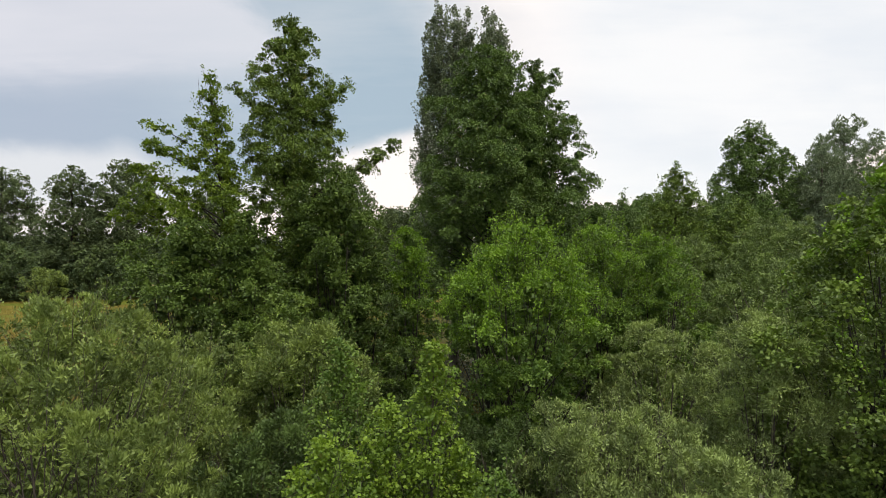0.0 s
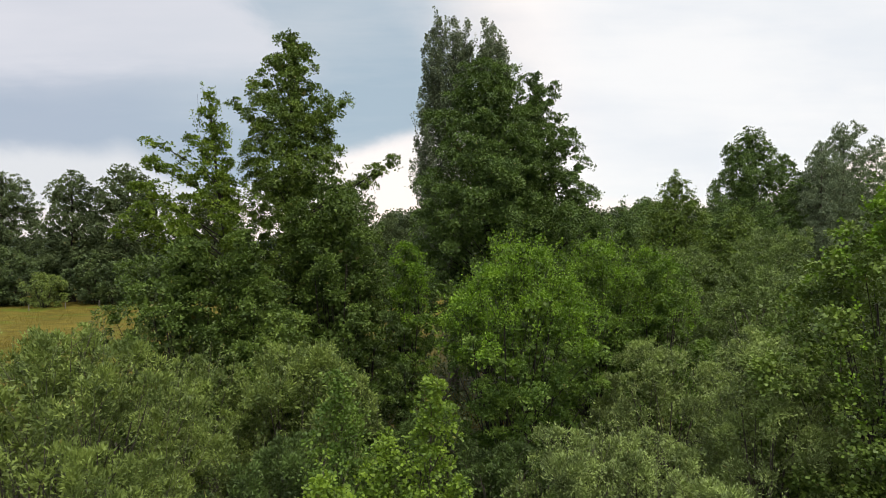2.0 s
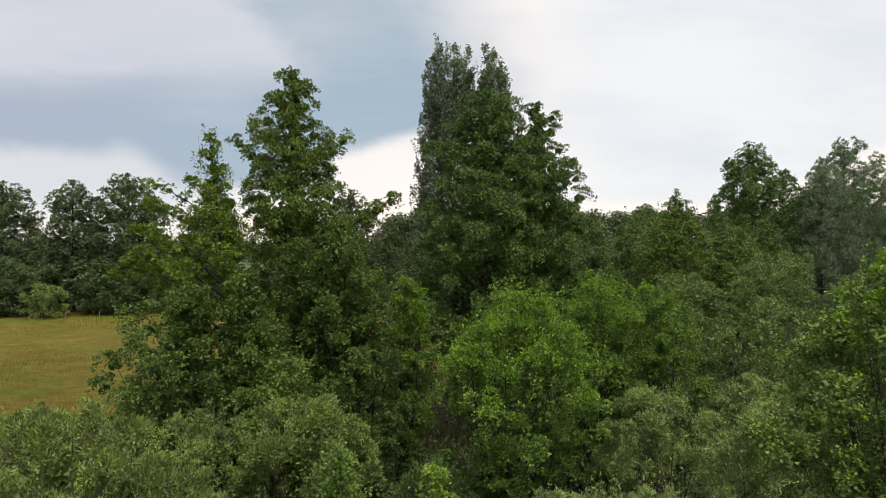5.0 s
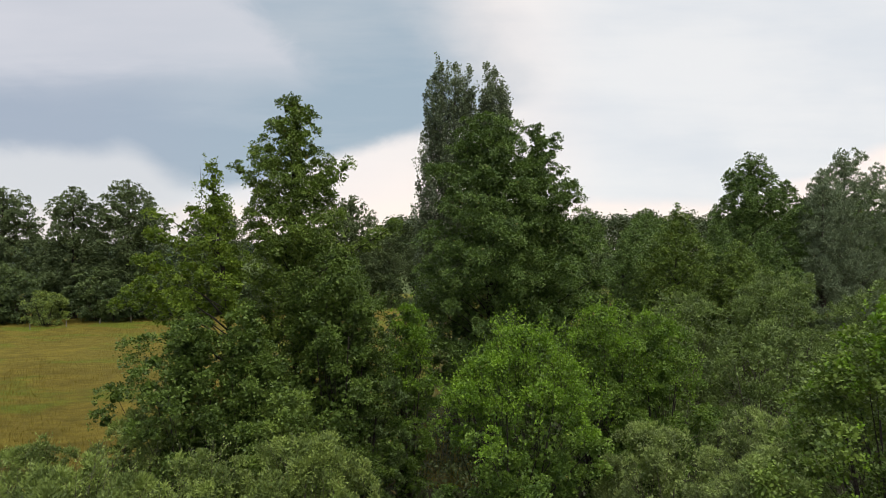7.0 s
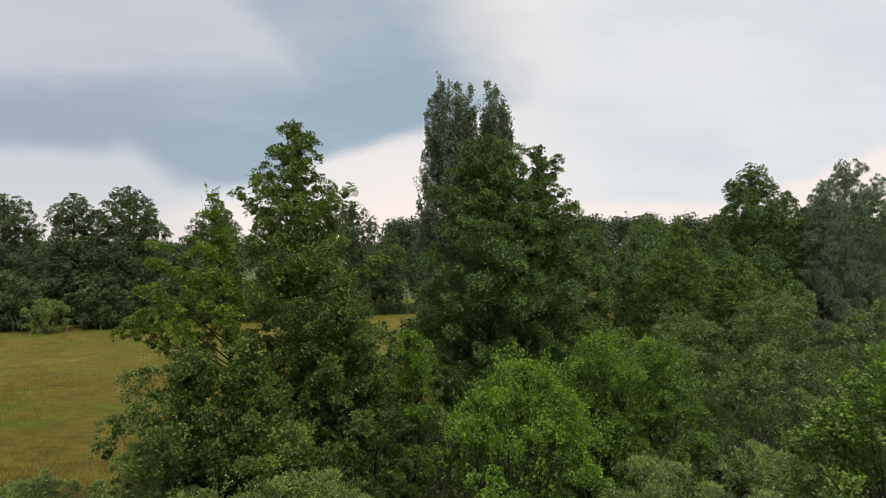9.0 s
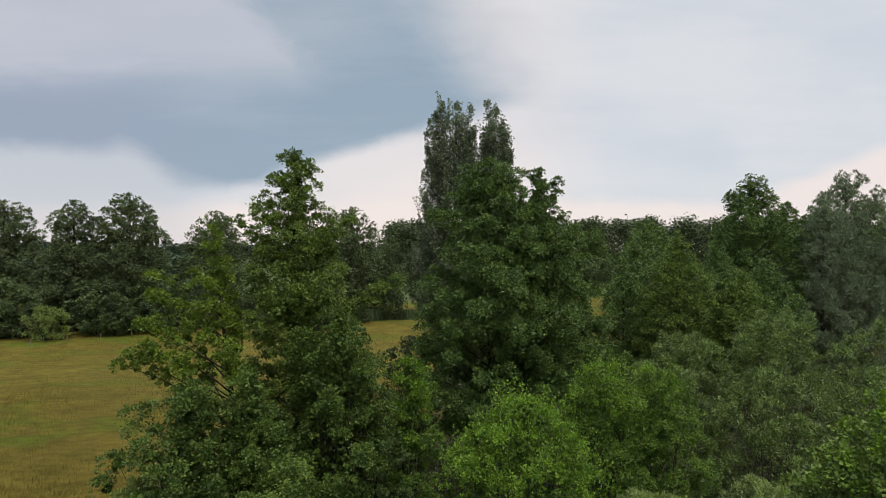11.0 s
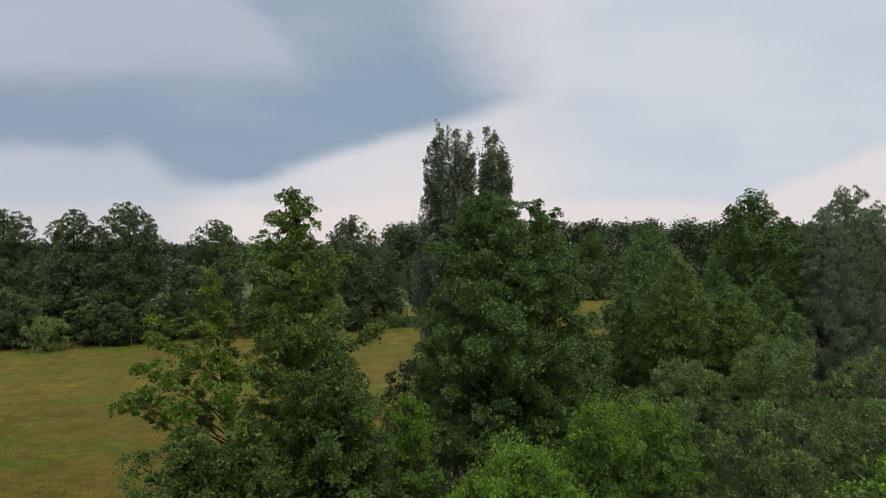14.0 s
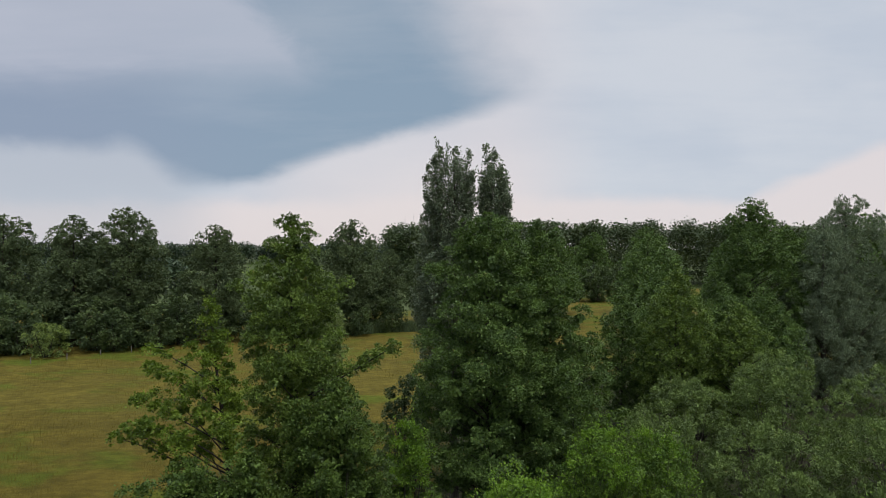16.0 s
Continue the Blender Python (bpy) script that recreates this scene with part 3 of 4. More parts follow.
def poplar(label, at, tips, side, seed, count, trunk):
    """A poplar: a straight stem and a sheaf of upswept leaders, each a narrow plume of leaves. tips: (x, height) of the topmost; side: (x, height) of low side boughs."""
    rng = np.random.default_rng(seed)
    root = tagged(new("poplar_tree"), label, "tree")
    root.location = (at[0], at[1], 0)
    top = max(z for _, z in tips)
    rows = [(x, rng.normal(0, 0.45), z) for x, z in tips] + [(x * k, y, z + (1 - k) * 3.0) for x, z in side for k, y in ((1.0, 0.1), (0.86, -0.5), (0.8, 0.5), (0.68, 0.0))]
    lo, hi = min(x for x, _ in tips), max(x for x, _ in tips)
    for i in range(count):
        # the lower leaders stand outside the upper ones
        f = (i + rng.uniform(0, 1)) / count
        z = 9.5 + (top - 10.3) * f
        a = i * 2.39996
        wide = 1.0 + 0.9 * min(1.0, (top - z) / 6.0)
        rows.append((0.5 * (lo + hi) + 0.5 * (hi - lo) * wide * math.cos(a) * rng.uniform(0.5, 1.0), 0.9 * wide * math.sin(a) * rng.uniform(0.5, 1.0), z))
    limbs, cs, ax, tight = [], [], [], []
    for x, y, z in rows:
        tip = np.array((x, y, z))
        out = math.hypot(x, y)
        p0 = np.array((0.0, 0.0, max(1.5, z - 2.6 * out - rng.uniform(1.6, 2.6))))
        mid = np.array((0.75 * x, 0.75 * y, p0[2] + 0.45 * (z - p0[2])))
        f = np.linspace(0, 1, 6)[:, None]
        line = (1 - f) ** 2 * p0 + 2 * f * (1 - f) * mid + f ** 2 * tip
        limbs.append(tube(line, 0.024 * np.linspace(1, 0.12, 6), 4))
        g = np.sort(rng.uniform(0.22, 1.0, 40))[:, None]
        c = (1 - g) ** 2 * p0 + 2 * g * (1 - g) * mid + g ** 2 * tip
        d = unit(2 * (1 - g) * (mid - p0) + 2 * g * (tip - mid))
        loose_ = rng.normal(0, 1, c.shape) * (0.03 + 0.16 * np.sin(np.pi * np.clip(1.04 - g, 0, 0.5))) * np.array((1, 1, 0.4))
        cs.append(c + loose_), ax.append(unit(d + loose_ * 1.5 + rng.normal(0, 0.12, c.shape))), tight.append((1.15 - 0.75 * g[:, 0]))
    cs, ax, tight = np.concatenate(cs), np.concatenate(ax), np.concatenate(tight)
    n = len(cs)
    v = foliage(rng, cs, ax, 0.22 * rng.uniform(0.7, 1.3, n), 0.16 * tight, np.full(n, 20), 0.105, 0.85, 0.8, 0.0, 0.5, 0.4, "fan")
    child("crown", leaf_mesh("crown", [v], POPLAR), root)
    z = np.linspace(0, top * 0.95, 12)
    child("trunk", mesh_from("trunk", *tube(np.stack((0.02 * np.sin(z), 0 * z, z), axis=-1), trunk * (1 - 0.93 * z / top) * (1 + 0.8 * np.exp(-z / 0.4)), 9), BARK, True), root)
    tagged(child("branchwork", mesh_from("branchwork", *join(limbs), BARK, True), root), kind="stuff")


poplar("grey-green poplar with a broad brush of upswept leaders", (0.6, 31.0),
       ((-0.95, 19.7), (-1.15, 18.9), (-0.75, 19.3), (-0.5, 19.6), (-0.1, 19.3), (0.15, 19.5), (0.5, 18.9), (0.7, 19.2), (0.95, 18.3)),
       ((-1.6, 17.9), (-1.45, 17.0), (-1.7, 16.0), (-2.15, 14.6), (-2.0, 13.6), (-2.3, 12.2), (-2.0, 11.0), (1.0, 17.4)), 41, 46, 0.2)
poplar("slender grey-green poplar with upswept leaders", (2.55, 31.3),
       ((-0.3, 19.6), (0.15, 19.4), (-0.1, 18.8), (0.45, 18.6), (0.7, 18.0), (-0.45, 18.3)),
       ((0.95, 16.6), (0.8, 17.3), (-0.5, 17.2), (0.9, 15.2)), 43, 30, 0.17)

# ---------------------------------------------------------------- shrubs round the tall trees
BUSH = dict(stems=5, trunk=0.09, rise=0.9, inner=0.2)
plant("maple_bush", "dense round dark green bush under the alder", "shrub", (-7.8, 18.0), dome(7.8, 2.3, 0.2), MAPLE, BARK_DARK, seed=51, lobe=0.72, flat=0.62, cover=0.9, core=0.9, ragged=0.34, size=0.090, **BUSH,
      extra=((4.6, 182, 2.8), (5.4, 190, 2.4)))
plant("maple_bush", "narrow dark green bush under the alder", "shrub", (-6.1, 18.2), dome(8.2, 1.4, 0.2), MAPLE, BARK_DARK, seed=52, lobe=0.72, flat=0.62, cover=0.9, core=0.9, ragged=0.34, size=0.090, **BUSH)
plant("maple_bush", "rounded mid-green bush leaning out beside the alder", "shrub", (-3.6, 20.0), dome(9.8, 2.15, 0.2), MAPLE, BARK_DARK, seed=53, lobe=0.72, flat=0.62, cover=0.9, core=0.9, ragged=0.34, size=0.090, **BUSH)
plant("maple_bush", "low dark green bush in front of the alder", "shrub", (-4.9, 17.6), dome(5.6, 1.9, 0.2), ALDER, BARK_DARK, seed=54, lobe=0.72, flat=0.62, cover=0.9, core=0.9, ragged=0.34, size=0.090, **BUSH)
plant("sallow_bush", "dull grey-green sallow between the tall trees", "shrub", (-2.9, 20.8), dome(7.5, 1.6, 0.2), WILLOW_DARK, BARK_DARK, seed=55, lobe=0.5, size=0.109, ratio=0.4, shape="lance", **BUSH)
plant("sallow_bush", "slim grey-green bush at the meadow's edge", "shrub", (-2.1, 35.0), dome(6.6, 1.8, 0.2), HAZY_HEDGE, BARK_DARK, seed=56, lobe=0.45, size=0.117, **BUSH)
LIME = dict(BUSH, lobe=0.6, flat=0.65, cover=0.6, tops=1.1, core=0.6, ragged=0.36, size=0.082, shoot=(0.45, 0.10, 28), young=LIT_NEW_LEAF, lit_from=0.5, shoot_from=0.6)
plant("birch_bush", "bright lime-green bush with upright shoots", "shrub", (2.0, 17.0),
      [(0.6, 1.2, 1.2), (2.0, 1.8, 1.8), (3.1, 2.3, 2.3), (3.9, 2.7, 2.7), (4.7, 2.8, 2.9), (5.6, 2.2, 2.2), (6.4, 1.5, 1.6), (7.0, 0.9, 1.0), (7.6, 0.3, 0.5)],
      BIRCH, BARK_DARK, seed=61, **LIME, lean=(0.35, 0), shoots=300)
plant("birch_bush", "bright lime-green bush beside the grey willows", "shrub", (5.75, 21.3), dome(7.7, 1.9, 0.2), BIRCH, BARK_DARK, seed=62, **dict(LIME, lit_from=0.72), shoots=180)
plant("birch_bush", "mid-green bush beside the grey willows", "shrub", (8.0, 22.0), dome(7.3, 2.0, 0.2), BIRCH, BARK_DARK, seed=63, **dict(LIME, lit_from=0.8), shoots=120)
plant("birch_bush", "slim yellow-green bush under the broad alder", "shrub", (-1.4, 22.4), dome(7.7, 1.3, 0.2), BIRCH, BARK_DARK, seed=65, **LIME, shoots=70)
plant("sallow_bush", "dark green bush at the foot of the stepped alder", "shrub", (7.3, 25.2), dome(7.3, 1.9, 0.2), MAPLE, BARK_DARK, seed=66, lobe=0.7, size=0.105, **BUSH)
plant("hazel_bush", "large-leaved dark green bush close by", "shrub", (9.9, 12.6),
      [(0.8, 2.2, 2.2), (3.0, 2.8, 2.6), (5.0, 2.8, 2.5), (6.2, 2.2, 2.2), (7.4, 1.3, 1.7), (8.3, 0.7, 1.0), (8.9, 0.2, 0.3)],
      ALDER, BARK_DARK, seed=64, shape="whole", young=LIT_NEW_LEAF, lit_from=0.74, lobe=0.72, core=0.25, flat=0.6, size=0.092, cover=1.0, lai=0.6, shoots=60, **BUSH)

# ---------------------------------------------------------------- willow thicket
REED = dict(stems=6, trunk=0.06, rise=1.0, tufts=16, flat=0.9, follow=0.7, droop=0.0, steep=0.35, ratio=0.42, lai=0.6, core=0.6, ragged=0.22, up=0.6, tops=1.0, shape="lance", inner=0.1)
plant("osier_bush", "pale green osier willow thicket close by", "shrub", (-6.6, 10.0), dome(5.9, 2.9, 0.1), WILLOW_FRESH, BARK, seed=71, lobe=0.42, size=0.078, shoots=320, **dict(REED, ratio=0.42, cover=0.6, steep=0.6, ragged=0.3, flat=1.1))
plant("osier_bush", "pale green willow at the meadow's edge", "shrub", (-9.0, 17.0), dome(5.0, 1.7, 0.1), WILLOW_FRESH, BARK, seed=72, lobe=0.5, size=0.09, shoots=40, **REED)
plant("osier_bush", "low pale green willow at the meadow's edge", "shrub", (-11.6, 16.4), dome(4.2, 2.0, 0.1), WILLOW_FRESH, BARK, seed=77, lobe=0.5, size=0.09, shoots=50, **REED)
plant("willow_bush", "rounded grey-green willow bush", "shrub", (-3.6, 15.2), dome(4.9, 2.1, 0.1), WILLOW_FRESH, BARK, seed=73, lobe=0.55, size=0.082, shoots=90, **dict(REED, ratio=0.5))
plant("willow_bush", "rounded grey-green willow bush", "shrub", (-6.0, 14.6), dome(4.7, 1.7, 0.1), WILLOW_FRESH, BARK, seed=74, lobe=0.55, size=0.082, shoots=80, **dict(REED, ratio=0.5))
# added to darken the gap under the lime bush and hide its stems
plant("sallow_bush", "low sallow added as dark filler at the foot of a lime-green bush", "shrub", (1.5, 14.0), dome(2.7, 1.5, 0.1), WILLOW_DARK, BARK, seed=76, lobe=0.5, size=0.08, shoots=20, **REED)
plant("sallow_bush", "low dull green sallow between brighter bushes", "shrub", (-0.2, 15.2), dome(3.3, 1.3, 0.1), WILLOW_DARK, BARK_DARK, seed=78, lobe=0.45, size=0.08, shoots=24, **REED)
plant("sallow_bush", "dull dark sallow low in the thicket", "shrub", (-3.4, 11.2), dome(3.5, 1.7, 0.1), WILLOW_DARK, BARK, seed=75, lobe=0.45, size=0.08, shoots=40, **REED)
for k, (x, y, top, r) in enumerate(((6.4, 17.0, 4.5, 2.1), (4.2, 13.0, 3.3, 1.6), (9.2, 16.8, 5.0, 2.1), (4.9, 10.6, 3.2, 1.5), (7.3, 13.2, 5.3, 1.5), (2.9, 12.4, 3.5, 1.6))):
    plant("willow_bush", "feathery grey-green willow bush in the thicket", "shrub", (x, y), dome(top, r, 0.1), WILLOW, BARK, seed=80 + k, group="grey willows",
          lobe=0.55, size=0.082, shoots=60, **REED)
MOUND = dict(REED, lai=0.48, core=0.3, ragged=0.32, ratio=0.5)
for k, (x, y, top, r) in enumerate(((18.0, 31.0, 8.6, 3.4), (12.4, 31.0, 7.4, 3.2), (23.5, 30.0, 8.2, 3.6), (14.0, 25.5, 6.6, 3.0), (19.0, 25.0, 6.8, 3.2), (9.6, 27.5, 6.6, 2.6))):
    plant("willow_bush", "broad grey-green willow mound in the thicket", "shrub", (x, y), dome(top, r, 0.25), MOUND_LEAF, BARK, seed=90 + k, group="grey willows",
          lobe=0.74, size=0.128, **MOUND)

# ---------------------------------------------------------------- saplings close by
SAP = dict(shape="whole", trunk=0.03, rise=0.8, lobe=0.22, heart=6, size=0.068, core=0.05, flat=0.7, cover=0.55, lai=0.27, ragged=0.4)
plant("birch_sapling", "bright yellow-green sapling with an upright tip", "sapling", (-0.15, 9.0),
      [(1.0, 0.9, 0.7), (2.8, 1.0, 0.7), (4.2, 0.38, 0.45), (4.9, 0.25, 0.32), (5.4, 0.06, 0.06)], SAPLING, BARK, seed=101, loose=170, shoots=26, **SAP)
plant("birch_sapling", "thin green sapling among the willows", "sapling", (-1.75, 10.2),
      [(1.0, 0.8, 0.8), (3.0, 0.75, 0.75), (4.4, 0.45, 0.45), (5.2, 0.06, 0.06)], BIRCH, BARK, seed=102, loose=120, shoots=20, **SAP)
plant("birch_sapling", "bright yellow-green sapling with broad leaves", "sapling", (-1.6, 8.0),
      [(0.8, 0.8, 0.9), (2.6, 0.9, 0.9), (3.6, 0.6, 0.6), (4.2, 0.1, 0.1)], SAPLING, BARK, seed=103, loose=150, shoots=14, **SAP)
plant("birch_sapling", "bushy yellow-green sapling among the willows", "sapling", (-0.85, 9.3),
      [(0.8, 0.8, 0.7), (2.6, 0.9, 0.8), (3.6, 0.6, 0.5), (4.4, 0.08, 0.08)], SAPLING, BARK, seed=105, loose=90, shoots=16, **SAP)
plant("birch_sapling", "bushy yellow-green sapling low in the thicket", "sapling", (0.3, 8.8),
      [(0.6, 0.6, 0.6), (2.2, 0.7, 0.7), (3.2, 0.4, 0.4), (3.9, 0.06, 0.06)], SAPLING, BARK, seed=106, loose=70, shoots=12, **SAP)
plant("birch_sapling", "small green sapling low in the thicket", "sapling", (0.8, 8.2),
      [(0.6, 0.5, 0.5), (2.4, 0.5, 0.5), (3.3, 0.3, 0.3), (3.7, 0.05, 0.05)], BIRCH, BARK, seed=104, shoots=10, **SAP)

# ---------------------------------------------------------------- trees beyond the thicket
plant("alder_tree", "tall dark green alder beyond the willows", "tree", (28.6, 55.0),
      [(2.0, 4.0, 4.5), (6.0, 4.2, 5.4), (10.0, 3.8, 5.4), (13.0, 3.2, 5.6), (15.0, 2.4, 5.0), (16.6, 2.0, 3.0), (18.0, 1.4, 1.3), (18.9, 0.7, 0.5)], ALDER_DARK, BARK_DARK, seed=111,
      lobe=0.9, flat=0.75, cover=0.85, tops=0.6, ragged=0.3, size=0.17, trunk=0.25)
SOFT = dict(lobe=0.85, cover=0.8, tops=0.4, ragged=0.3, size=0.22, ratio=0.34, shape="lance", flat=1.1, droop=0.2, steep=0.9, lai=0.45, trunk=0.3, rise=1.1, up=0.5)
plant("white_willow", "tall silvery willow with soft drooping foliage", "tree", (36.5, 53.5),
      [(2.0, 4.0, 4.5), (6.0, 4.8, 5.0), (11.0, 4.4, 5.0), (15.0, 3.2, 4.2), (17.0, 1.8, 2.6), (18.8, 0.6, 0.8)], SILVER, BARK, seed=112, **SOFT)
plant("white_willow", "silvery willow leaning beside a taller one", "tree", (33.2, 51.5),
      [(2.0, 3.0, 3.0), (6.0, 3.4, 3.4), (11.0, 2.8, 2.8), (14.5, 1.8, 1.8), (16.8, 0.5, 0.5)], SILVER, BARK, seed=113, **SOFT)
for k, (x, y, top, r) in enumerate(((16.6, 42.0, 13.1, 2.9), (21.3, 45.0, 11.6, 3.0), (14.0, 46.0, 11.2, 2.4), (20.6, 41.0, 10.4, 2.8), (25.0, 46.0, 11.2, 3.0), (17.8, 47.0, 11.8, 2.8))):
    plant("alder_tree", "mid-green young alder beyond the willows", "tree", (x, y), dome(top, r, 0.3)[:-2] + [(top * 0.86, r * 0.42, r * 0.42), (top, 0.2, 0.2)],
          (ALDER, ALDER_DARK, ALDER_DARK)[k % 3], BARK_DARK, seed=120 + k, group="young alders", lobe=0.62, cover=0.75, tops=0.8, ragged=0.3, size=0.140, trunk=0.14, lai=0.45, shoots=60, shoot=(0.5, 0.15, 16))
plant("hazel_bush", "dull green bush at the meadow's edge behind the alders", "shrub", (9.0, 40.0), dome(8.2, 2.1, 0.2), MAPLE, BARK_DARK, seed=67, lobe=0.8, size=0.15, **BUSH)
plant("birch_tree", "feathery pale green tree by the meadow", "tree", (-8.0, 40.0), dome(11.2, 1.6, 0.4), WILLOW, BARK, seed=131, lobe=0.6, size=0.140, ratio=0.5, trunk=0.12)

# oaks and hedge at the meadow's far side
ROUND = dict(lai=0.5, heart=40, lobe=1.25, cover=0.95, tops=0.7, size=0.31, rise=0.7, flat=0.7)
oak = plant("oak_tree", "broad dark green oak in a field hedge", "tree", (-45.6, 85.0),
            [(3.5, 2.0, 2.2), (6.0, 4.6, 4.4), (10.0, 5.6, 5.2), (14.0, 5.0, 4.6), (17.2, 3.6, 3.2), (19.8, 1.1, 1.1)], HAZY_OAK, BARK_DARK, seed=141, group="oaks of the hedge", trunk=0.38, **ROUND)
oak_b = plant("oak_tree", "rounded dark green oak in a field hedge", "tree", (-52.4, 83.0),
              [(3.0, 2.0, 2.0), (6.0, 4.0, 3.8), (10.0, 4.2, 4.2), (14.0, 3.4, 3.6), (16.8, 2.2, 2.2), (18.5, 0.8, 0.8)], HAZY_OAK, BARK_DARK, seed=142, group="oaks of the hedge", trunk=0.34, **ROUND)


def again(ob, x, y, scale, turn):
    return copy_thing(ob, Matrix.LocRotScale((x, y, 0), Euler((0, 0, radians(turn))), (scale, scale, scale)))


for x, y, s, turn, src in ((-64.5, 86, 0.95, 130, oak), (-72, 90, 0.9, 10, oak_b), (-34.2, 88, 0.88, 70, oak), (-15.2, 96, 0.94, 200, oak), (-9.4, 101, 0.74, 20, oak_b),
                           (-4.0, 108, 0.64, 300, oak), (3.0, 118, 0.85, 80, oak_b), (-24, 104, 0.78, 160, oak_b), (12, 130, 0.95, 120, oak)):
    again(src, x, y, s, turn)
green = plant("alder_tree", "mid-green rounded alder at the wood's edge", "tree", (27.0, 82.0), [(2.0, 3.0, 3.2), (5.0, 4.2, 4.0), (8.0, 4.0, 4.3), (11.0, 2.8, 2.9), (12.8, 1.2, 1.2), (13.5, 0.4, 0.4)],
              ALDER_DARK, BARK_DARK, seed=143, group="trees of the wood's edge", trunk=0.25, **dict(ROUND, lobe=1.1, size=0.30))
for x, y, s, turn in ((24, 165, 1.3, 100), (33, 88, 1.05, 200), (39, 80, 1.05, 300), (46, 74, 1.2, 40), (18, 106, 1.0, 130), (38, 110, 1.15, 250), (36, 104, 1.2, 10), (24, 124, 1.2, 70),
                      (42, 165, 1.35, 160), (42, 122, 1.35, 280), (16, 142, 1.3, 30), (52, 98, 1.3, 190), (60, 84, 1.4, 90), (55, 66, 1.1, 330), (46, 60, 1.0, 120), (31.5, 64, 0.95, 20), (24.5, 66, 0.9, 240)):
    again(green, x, y, s, turn)

hedge = plant("hawthorn_bush", "dense dark green hedge bush behind the fence", "shrub", (-54.0, 83.5), dome(7.6, 3.4, 0.1), HAZY_HEDGE, BARK_DARK, seed=151, group="bushes of the field hedge",
              lobe=1.1, size=0.359, stems=5, trunk=0.1, rise=0.9)
for x, y, s, turn in ((-60, 80, 1.0, 50), (-67, 78, 0.9, 100), (-48, 87, 0.95, 160), (-42, 92, 0.85, 220), (-36, 94, 0.8, 280), (-29.5, 95, 0.7, 20), (-21.5, 96, 0.75, 90), (-14.5, 97, 0.8, 140),
                      (-9, 101, 0.75, 200), (-3, 107, 0.75, 260), (4, 114, 0.8, 330), (12, 120, 0.9, 45), (-50, 90, 1.05, 15), (-57, 87, 1.1, 75), (-64, 85, 1.05, 140), (-43, 96, 1.0, 200),
                      (-72, 82, 1.1, 10), (41, 158, 1.3, 40), (47, 160, 1.2, 170), (35.5, 159, 1.0, 260), (-36, 99, 0.95, 265), (-29, 100, 0.9, 330), (-20, 101, 0.9, 40), (-13, 104, 0.9, 110)):
    again(hedge, 0.965 * x, 0.965 * y, s, turn)
for x, y, s, turn in ((-46.5, 83.0, 0.75, 200), (-42.0, 86.0, 0.8, 310), (-57.5, 80, 0.85, 30), (-49.5, 83.5, 0.95, 80), (-45, 87, 0.95, 130), (-40, 89, 0.9, 190), (-35, 91, 0.85, 240), (-62.5, 77, 0.85, 300), (-30, 92, 0.8, 350), (-25, 94, 0.8, 20)):
    again(hedge, 0.955 * x, 0.955 * y, s, turn)
plant("hazel_bush", "pale green round bush before the hedge", "shrub", (-50.6, 74.6), dome(4.4, 2.6, 0.1), WILLOW_FRESH, BARK_DARK, seed=152, lobe=0.7, size=0.187, stems=5, trunk=0.1, rise=0.9)


# ---------------------------------------------------------------- far woods, masts, fence, grass
def build_far_wood(label, x0, x1, y0, y1, rows, step, low, high, seed, size, leaf=HAZY_WOOD, many=18):
    rng = np.random.default_rng(seed)
    cs, ls = [], []
    for row in range(rows):
        x = np.arange(x0, x1, step) + rng.normal(0, step * 0.3, len(np.arange(x0, x1, step)))
        y = y0 + (y1 - y0) * (row + rng.uniform(0, 1, len(x))) / rows
        h = rng.uniform(low, high, len(x)) * (1 + 0.04 * np.sin(x * 0.03 + seed))
        for level, rad, k in ((0.95, 0.45, 7), (0.88, 0.75, 10), (0.79, 1.0, 12), (0.67, 1.1, 10), (0.52, 1.15, 8), (0.35, 1.15, 7), (0.15, 1.15, 5)):
            a = rng.uniform(0, 2 * np.pi, (k, len(x)))
            d = rng.uniform(0.2, 1, (k, len(x))) * rad * step * 0.85
            cs.append(np.stack((x + np.cos(a) * d, y + np.sin(a) * d, h * level * rng.uniform(0.95, 1.05, (k, len(x)))), axis=-1).reshape(-1, 3))
    cs = np.concatenate(cs)
    n = len(cs)
    v = foliage(rng, cs, unit(rng.normal(0, 1, (n, 3)) + np.array((0, 0, 0.5))), np.full(n, step * 0.3), np.full(n, step * 0.3), np.full(n, many), size, 0.9, 0.8)
    tagged(new("far_wood", leaf_mesh("far_wood", [v], leaf)), label, "woodland", kind="stuff")


build_far_wood("dark wood on the horizon beyond pasture, tinted bluish for haze", -520, 10, 440, 480, 2, 10.0, 12.5, 15, 5, 1.4)
build_far_wood("dark green wood behind the meadow", -20, 200, 205, 245, 3, 7.0, 20.6, 22, 6, 0.9, WOOD_EDGE, 28)
build_far_wood("dark wood far behind the hedge", -420, -80, 150, 180, 2, 8.0, 7, 10, 8, 1.2)


def plain(name, colour, rough=0.7, metal=0.0):
    mat = bpy.data.materials.new(name)
    mat.use_nodes = True
    n = Nodes(mat.node_tree)
    place = n.add("ShaderNodeTexCoord").outputs["Object"]
    tone = n.mix(n.step(n.noise(14.0, 5.0, place, 0.65), 0.3, 0.7), tuple(c * 0.6 for c in colour), colour)
    surf = n.add("ShaderNodeBsdfPrincipled", sockets={"Base Color": tone, "Roughness": rough, "Metallic": metal})
    n.add("ShaderNodeOutputMaterial", sockets={"Surface": surf.outputs[0]})
    return mat


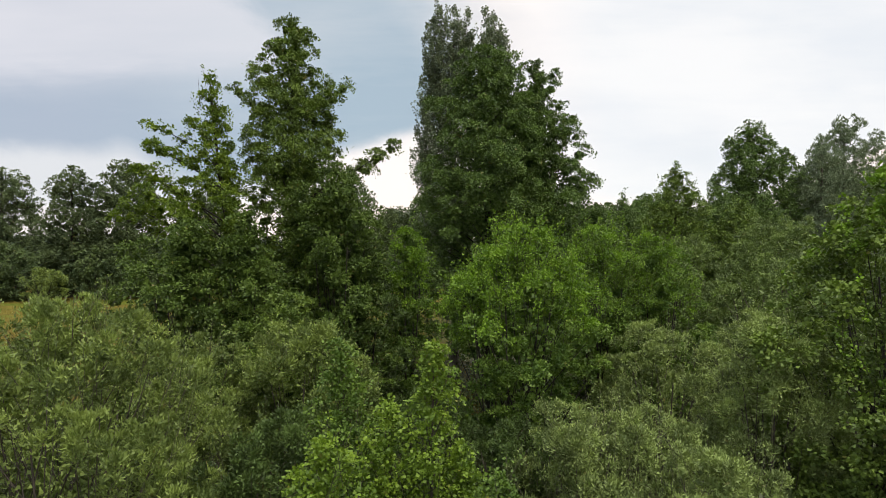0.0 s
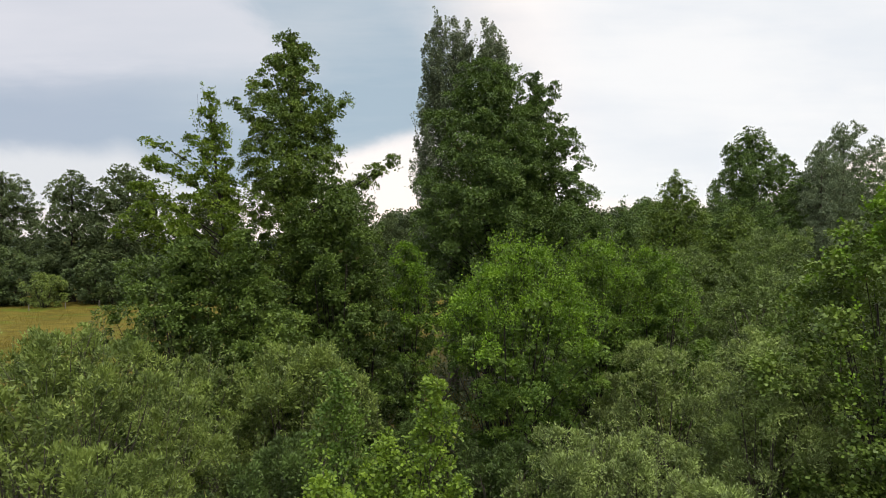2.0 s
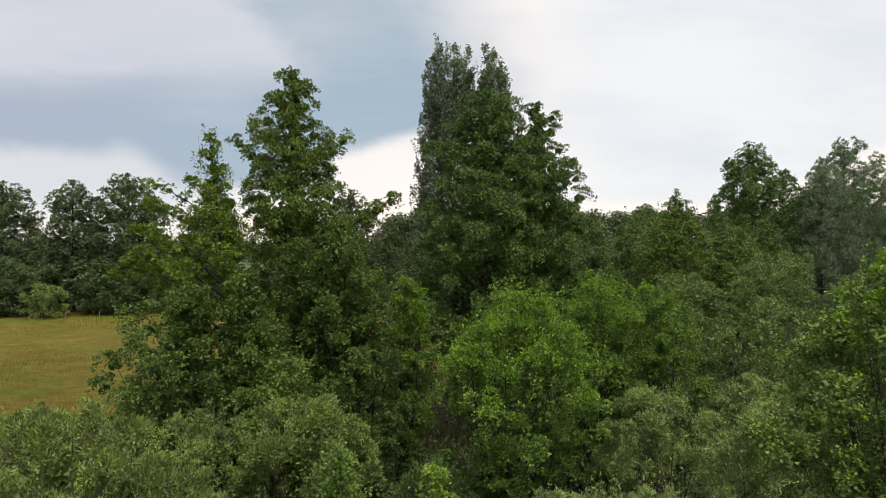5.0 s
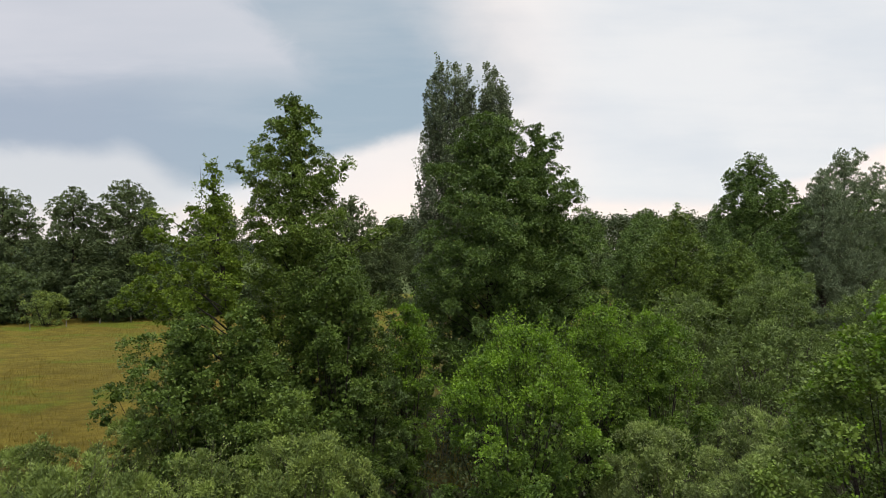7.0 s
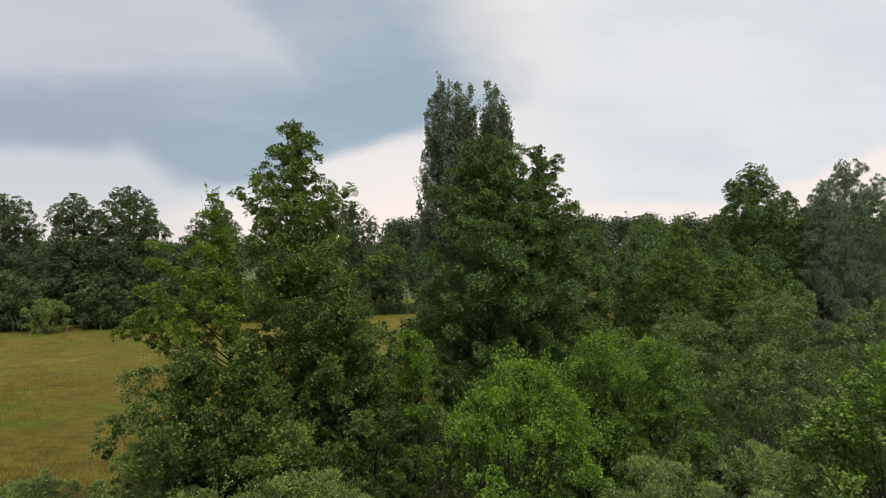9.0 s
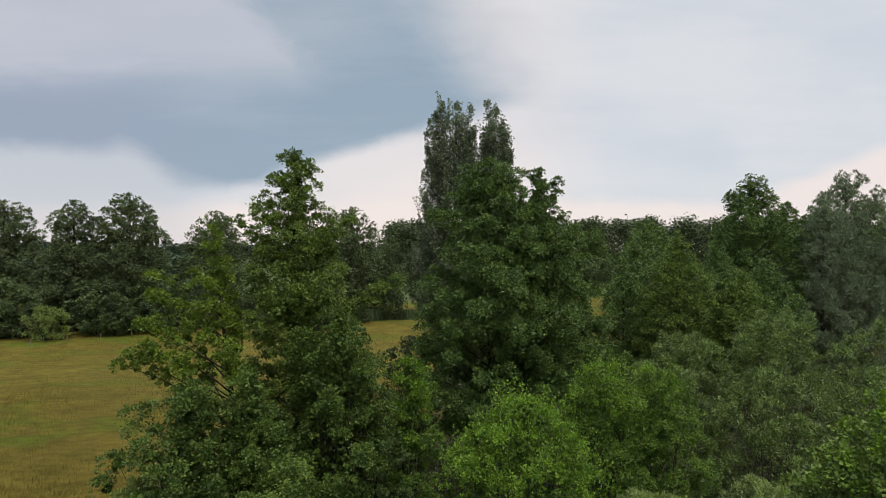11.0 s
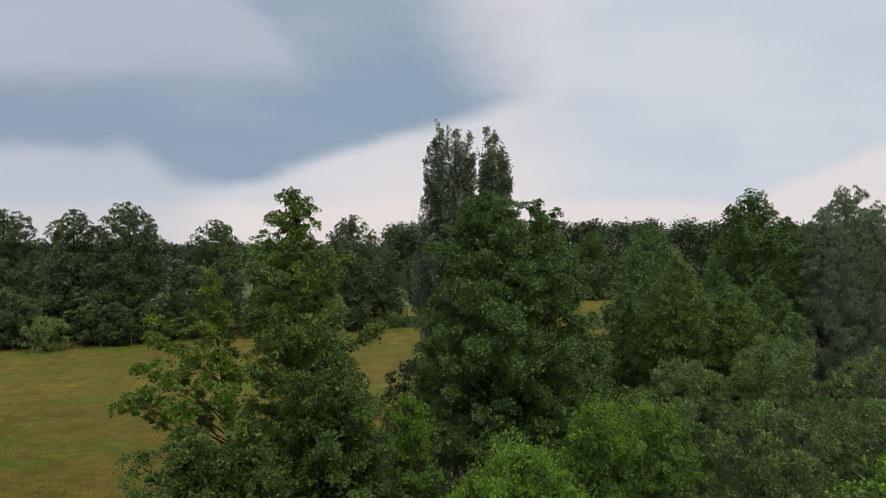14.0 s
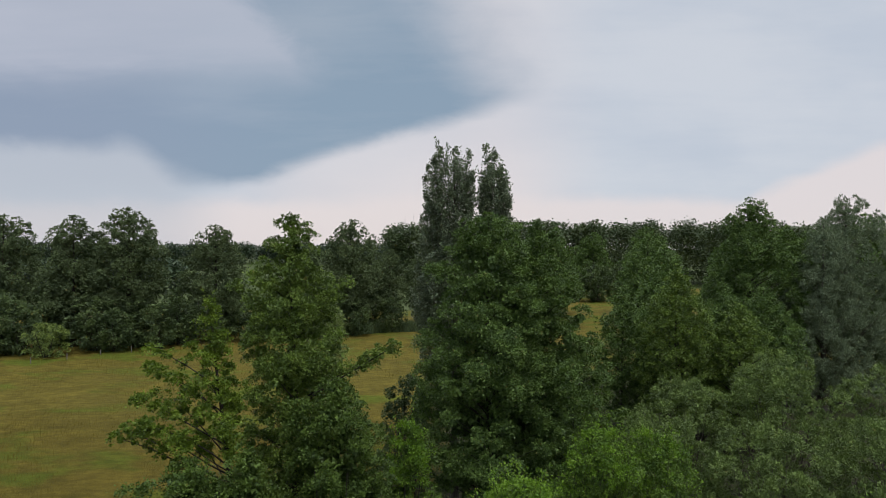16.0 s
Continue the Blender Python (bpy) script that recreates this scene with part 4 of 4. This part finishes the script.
POST_WOOD = plain("weathered_post_wood", (0.20, 0.18, 0.15), 0.9)
STEEL = plain("galvanised_steel", (0.45, 0.46, 0.48), 0.5, 0.6)


def fence_post(x, y, tall, seed):
    rng = np.random.default_rng(seed)
    z = np.array((-0.2, 0.1, tall * 0.5, tall - 0.05, tall, tall + 0.005))
    r = np.array((0.055, 0.055, 0.053, 0.052, 0.042, 0.002))
    p = np.stack((rng.normal(0, 0.004, 6) + z * rng.normal(0, 0.03), rng.normal(0, 0.004, 6), z), axis=-1)
    ob = new("fence_post", mesh_from("fence_post", *tube(p, r, 8), POST_WOOD))
    ob.location = (x, y, 0)
    return tagged(ob, "pale weathered wooden fence post at the meadow's edge", "fence post", "posts of the meadow fence")


for k in range(-2, 7):
    fence_post(0.955 * (-52.1 + 2.65 * k), 0.955 * (74.0 + 3.0 * k), 0.75, 300 + k)


def mast(x, y, tall):
    root = tagged(new("radio_mast"), "thin grey radio mast on the horizon", "mast", "far masts")
    root.location = (x, y, 0)
    child("pole", mesh_from("pole", *tube(((0, 0, 0), (0, 0, tall * 0.5), (0, 0, tall)), (0.9, 0.6, 0.25), 6), STEEL), root)
    child("aerial", mesh_from("aerial", *tube(((0, 0, tall), (0, 0, tall * 1.06)), (0.12, 0.05), 5), STEEL), root)


for px, top in ((-80, 72), (-74, 56), (-62, 78), (-50, 58)):
    mast(px, 1200, top)


def build_grass():
    rng = np.random.default_rng(9)
    n = 60000
    y = 24 + 72 * rng.uniform(0, 1, n) ** 1.5
    x = rng.uniform(-0.86, 0.12, n) * y
    at = np.stack((x, y, np.full(n, -0.06)), axis=-1)
    along = unit(np.stack((rng.normal(0.2, 0.28, n), rng.normal(0.0, 0.28, n), np.full(n, 1.0)), axis=-1))
    v = leaf_blades(rng, at, along, 0.26, 0.10, 0.9, "lance")
    mat = leaf_material("meadow_grass", (0.152, 0.127, 0.031), spread=0.12, yellow=0.05, through_light=0.5, rough=0.7, patch=0.12)
    tagged(new("meadow_grass", leaf_mesh("meadow_grass", [v], mat)), "tall olive and straw-coloured uncut meadow grass", "grass", kind="stuff")


build_grass()


def build_undergrowth():
    rng = np.random.default_rng(10)
    n = 4000
    y = 6 + 30 * rng.uniform(0, 1, n) ** 1.4
    x = (np.where(y < 20, -0.78, -0.42) + rng.uniform(0, 1, n) * np.where(y < 20, 1.63, 1.27)) * y
    c = np.stack((x, y, rng.uniform(0.1, 1.3, n)), axis=-1)
    # filler sprays whose dark colour takes the place of shade in the gaps
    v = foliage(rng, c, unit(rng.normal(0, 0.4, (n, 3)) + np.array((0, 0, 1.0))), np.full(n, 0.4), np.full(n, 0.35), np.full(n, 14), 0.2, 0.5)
    tagged(new("undergrowth", leaf_mesh("undergrowth", [v], UNDER_SHADE)), "undergrowth on the thicket's floor, coloured dark green for the shade in its gaps", "undergrowth", kind="stuff")


build_undergrowth()


def build_reeds():
    rng = np.random.default_rng(12)
    n = 9000
    x = rng.uniform(-22, 1, n)
    y = 92 + 0.35 * (x + 22) + rng.uniform(0, 3.5, n)
    at = np.stack((x, y, np.full(n, -0.1)), axis=-1)
    along = unit(rng.normal(0, 0.15, (n, 3)) + np.array((0, 0, 1.0)))
    v = leaf_blades(rng, at, along, 1.6, 0.07, 0.1, "lance")
    mat = leaf_material("reed_blade", (0.105, 0.150, 0.070), spread=0.25, yellow=0.1, patch=0.3)
    tagged(new("reed_bed", leaf_mesh("reed_bed", [v], mat)), "pale green reeds along the meadow's far edge", "reeds", kind="stuff")


build_reeds()
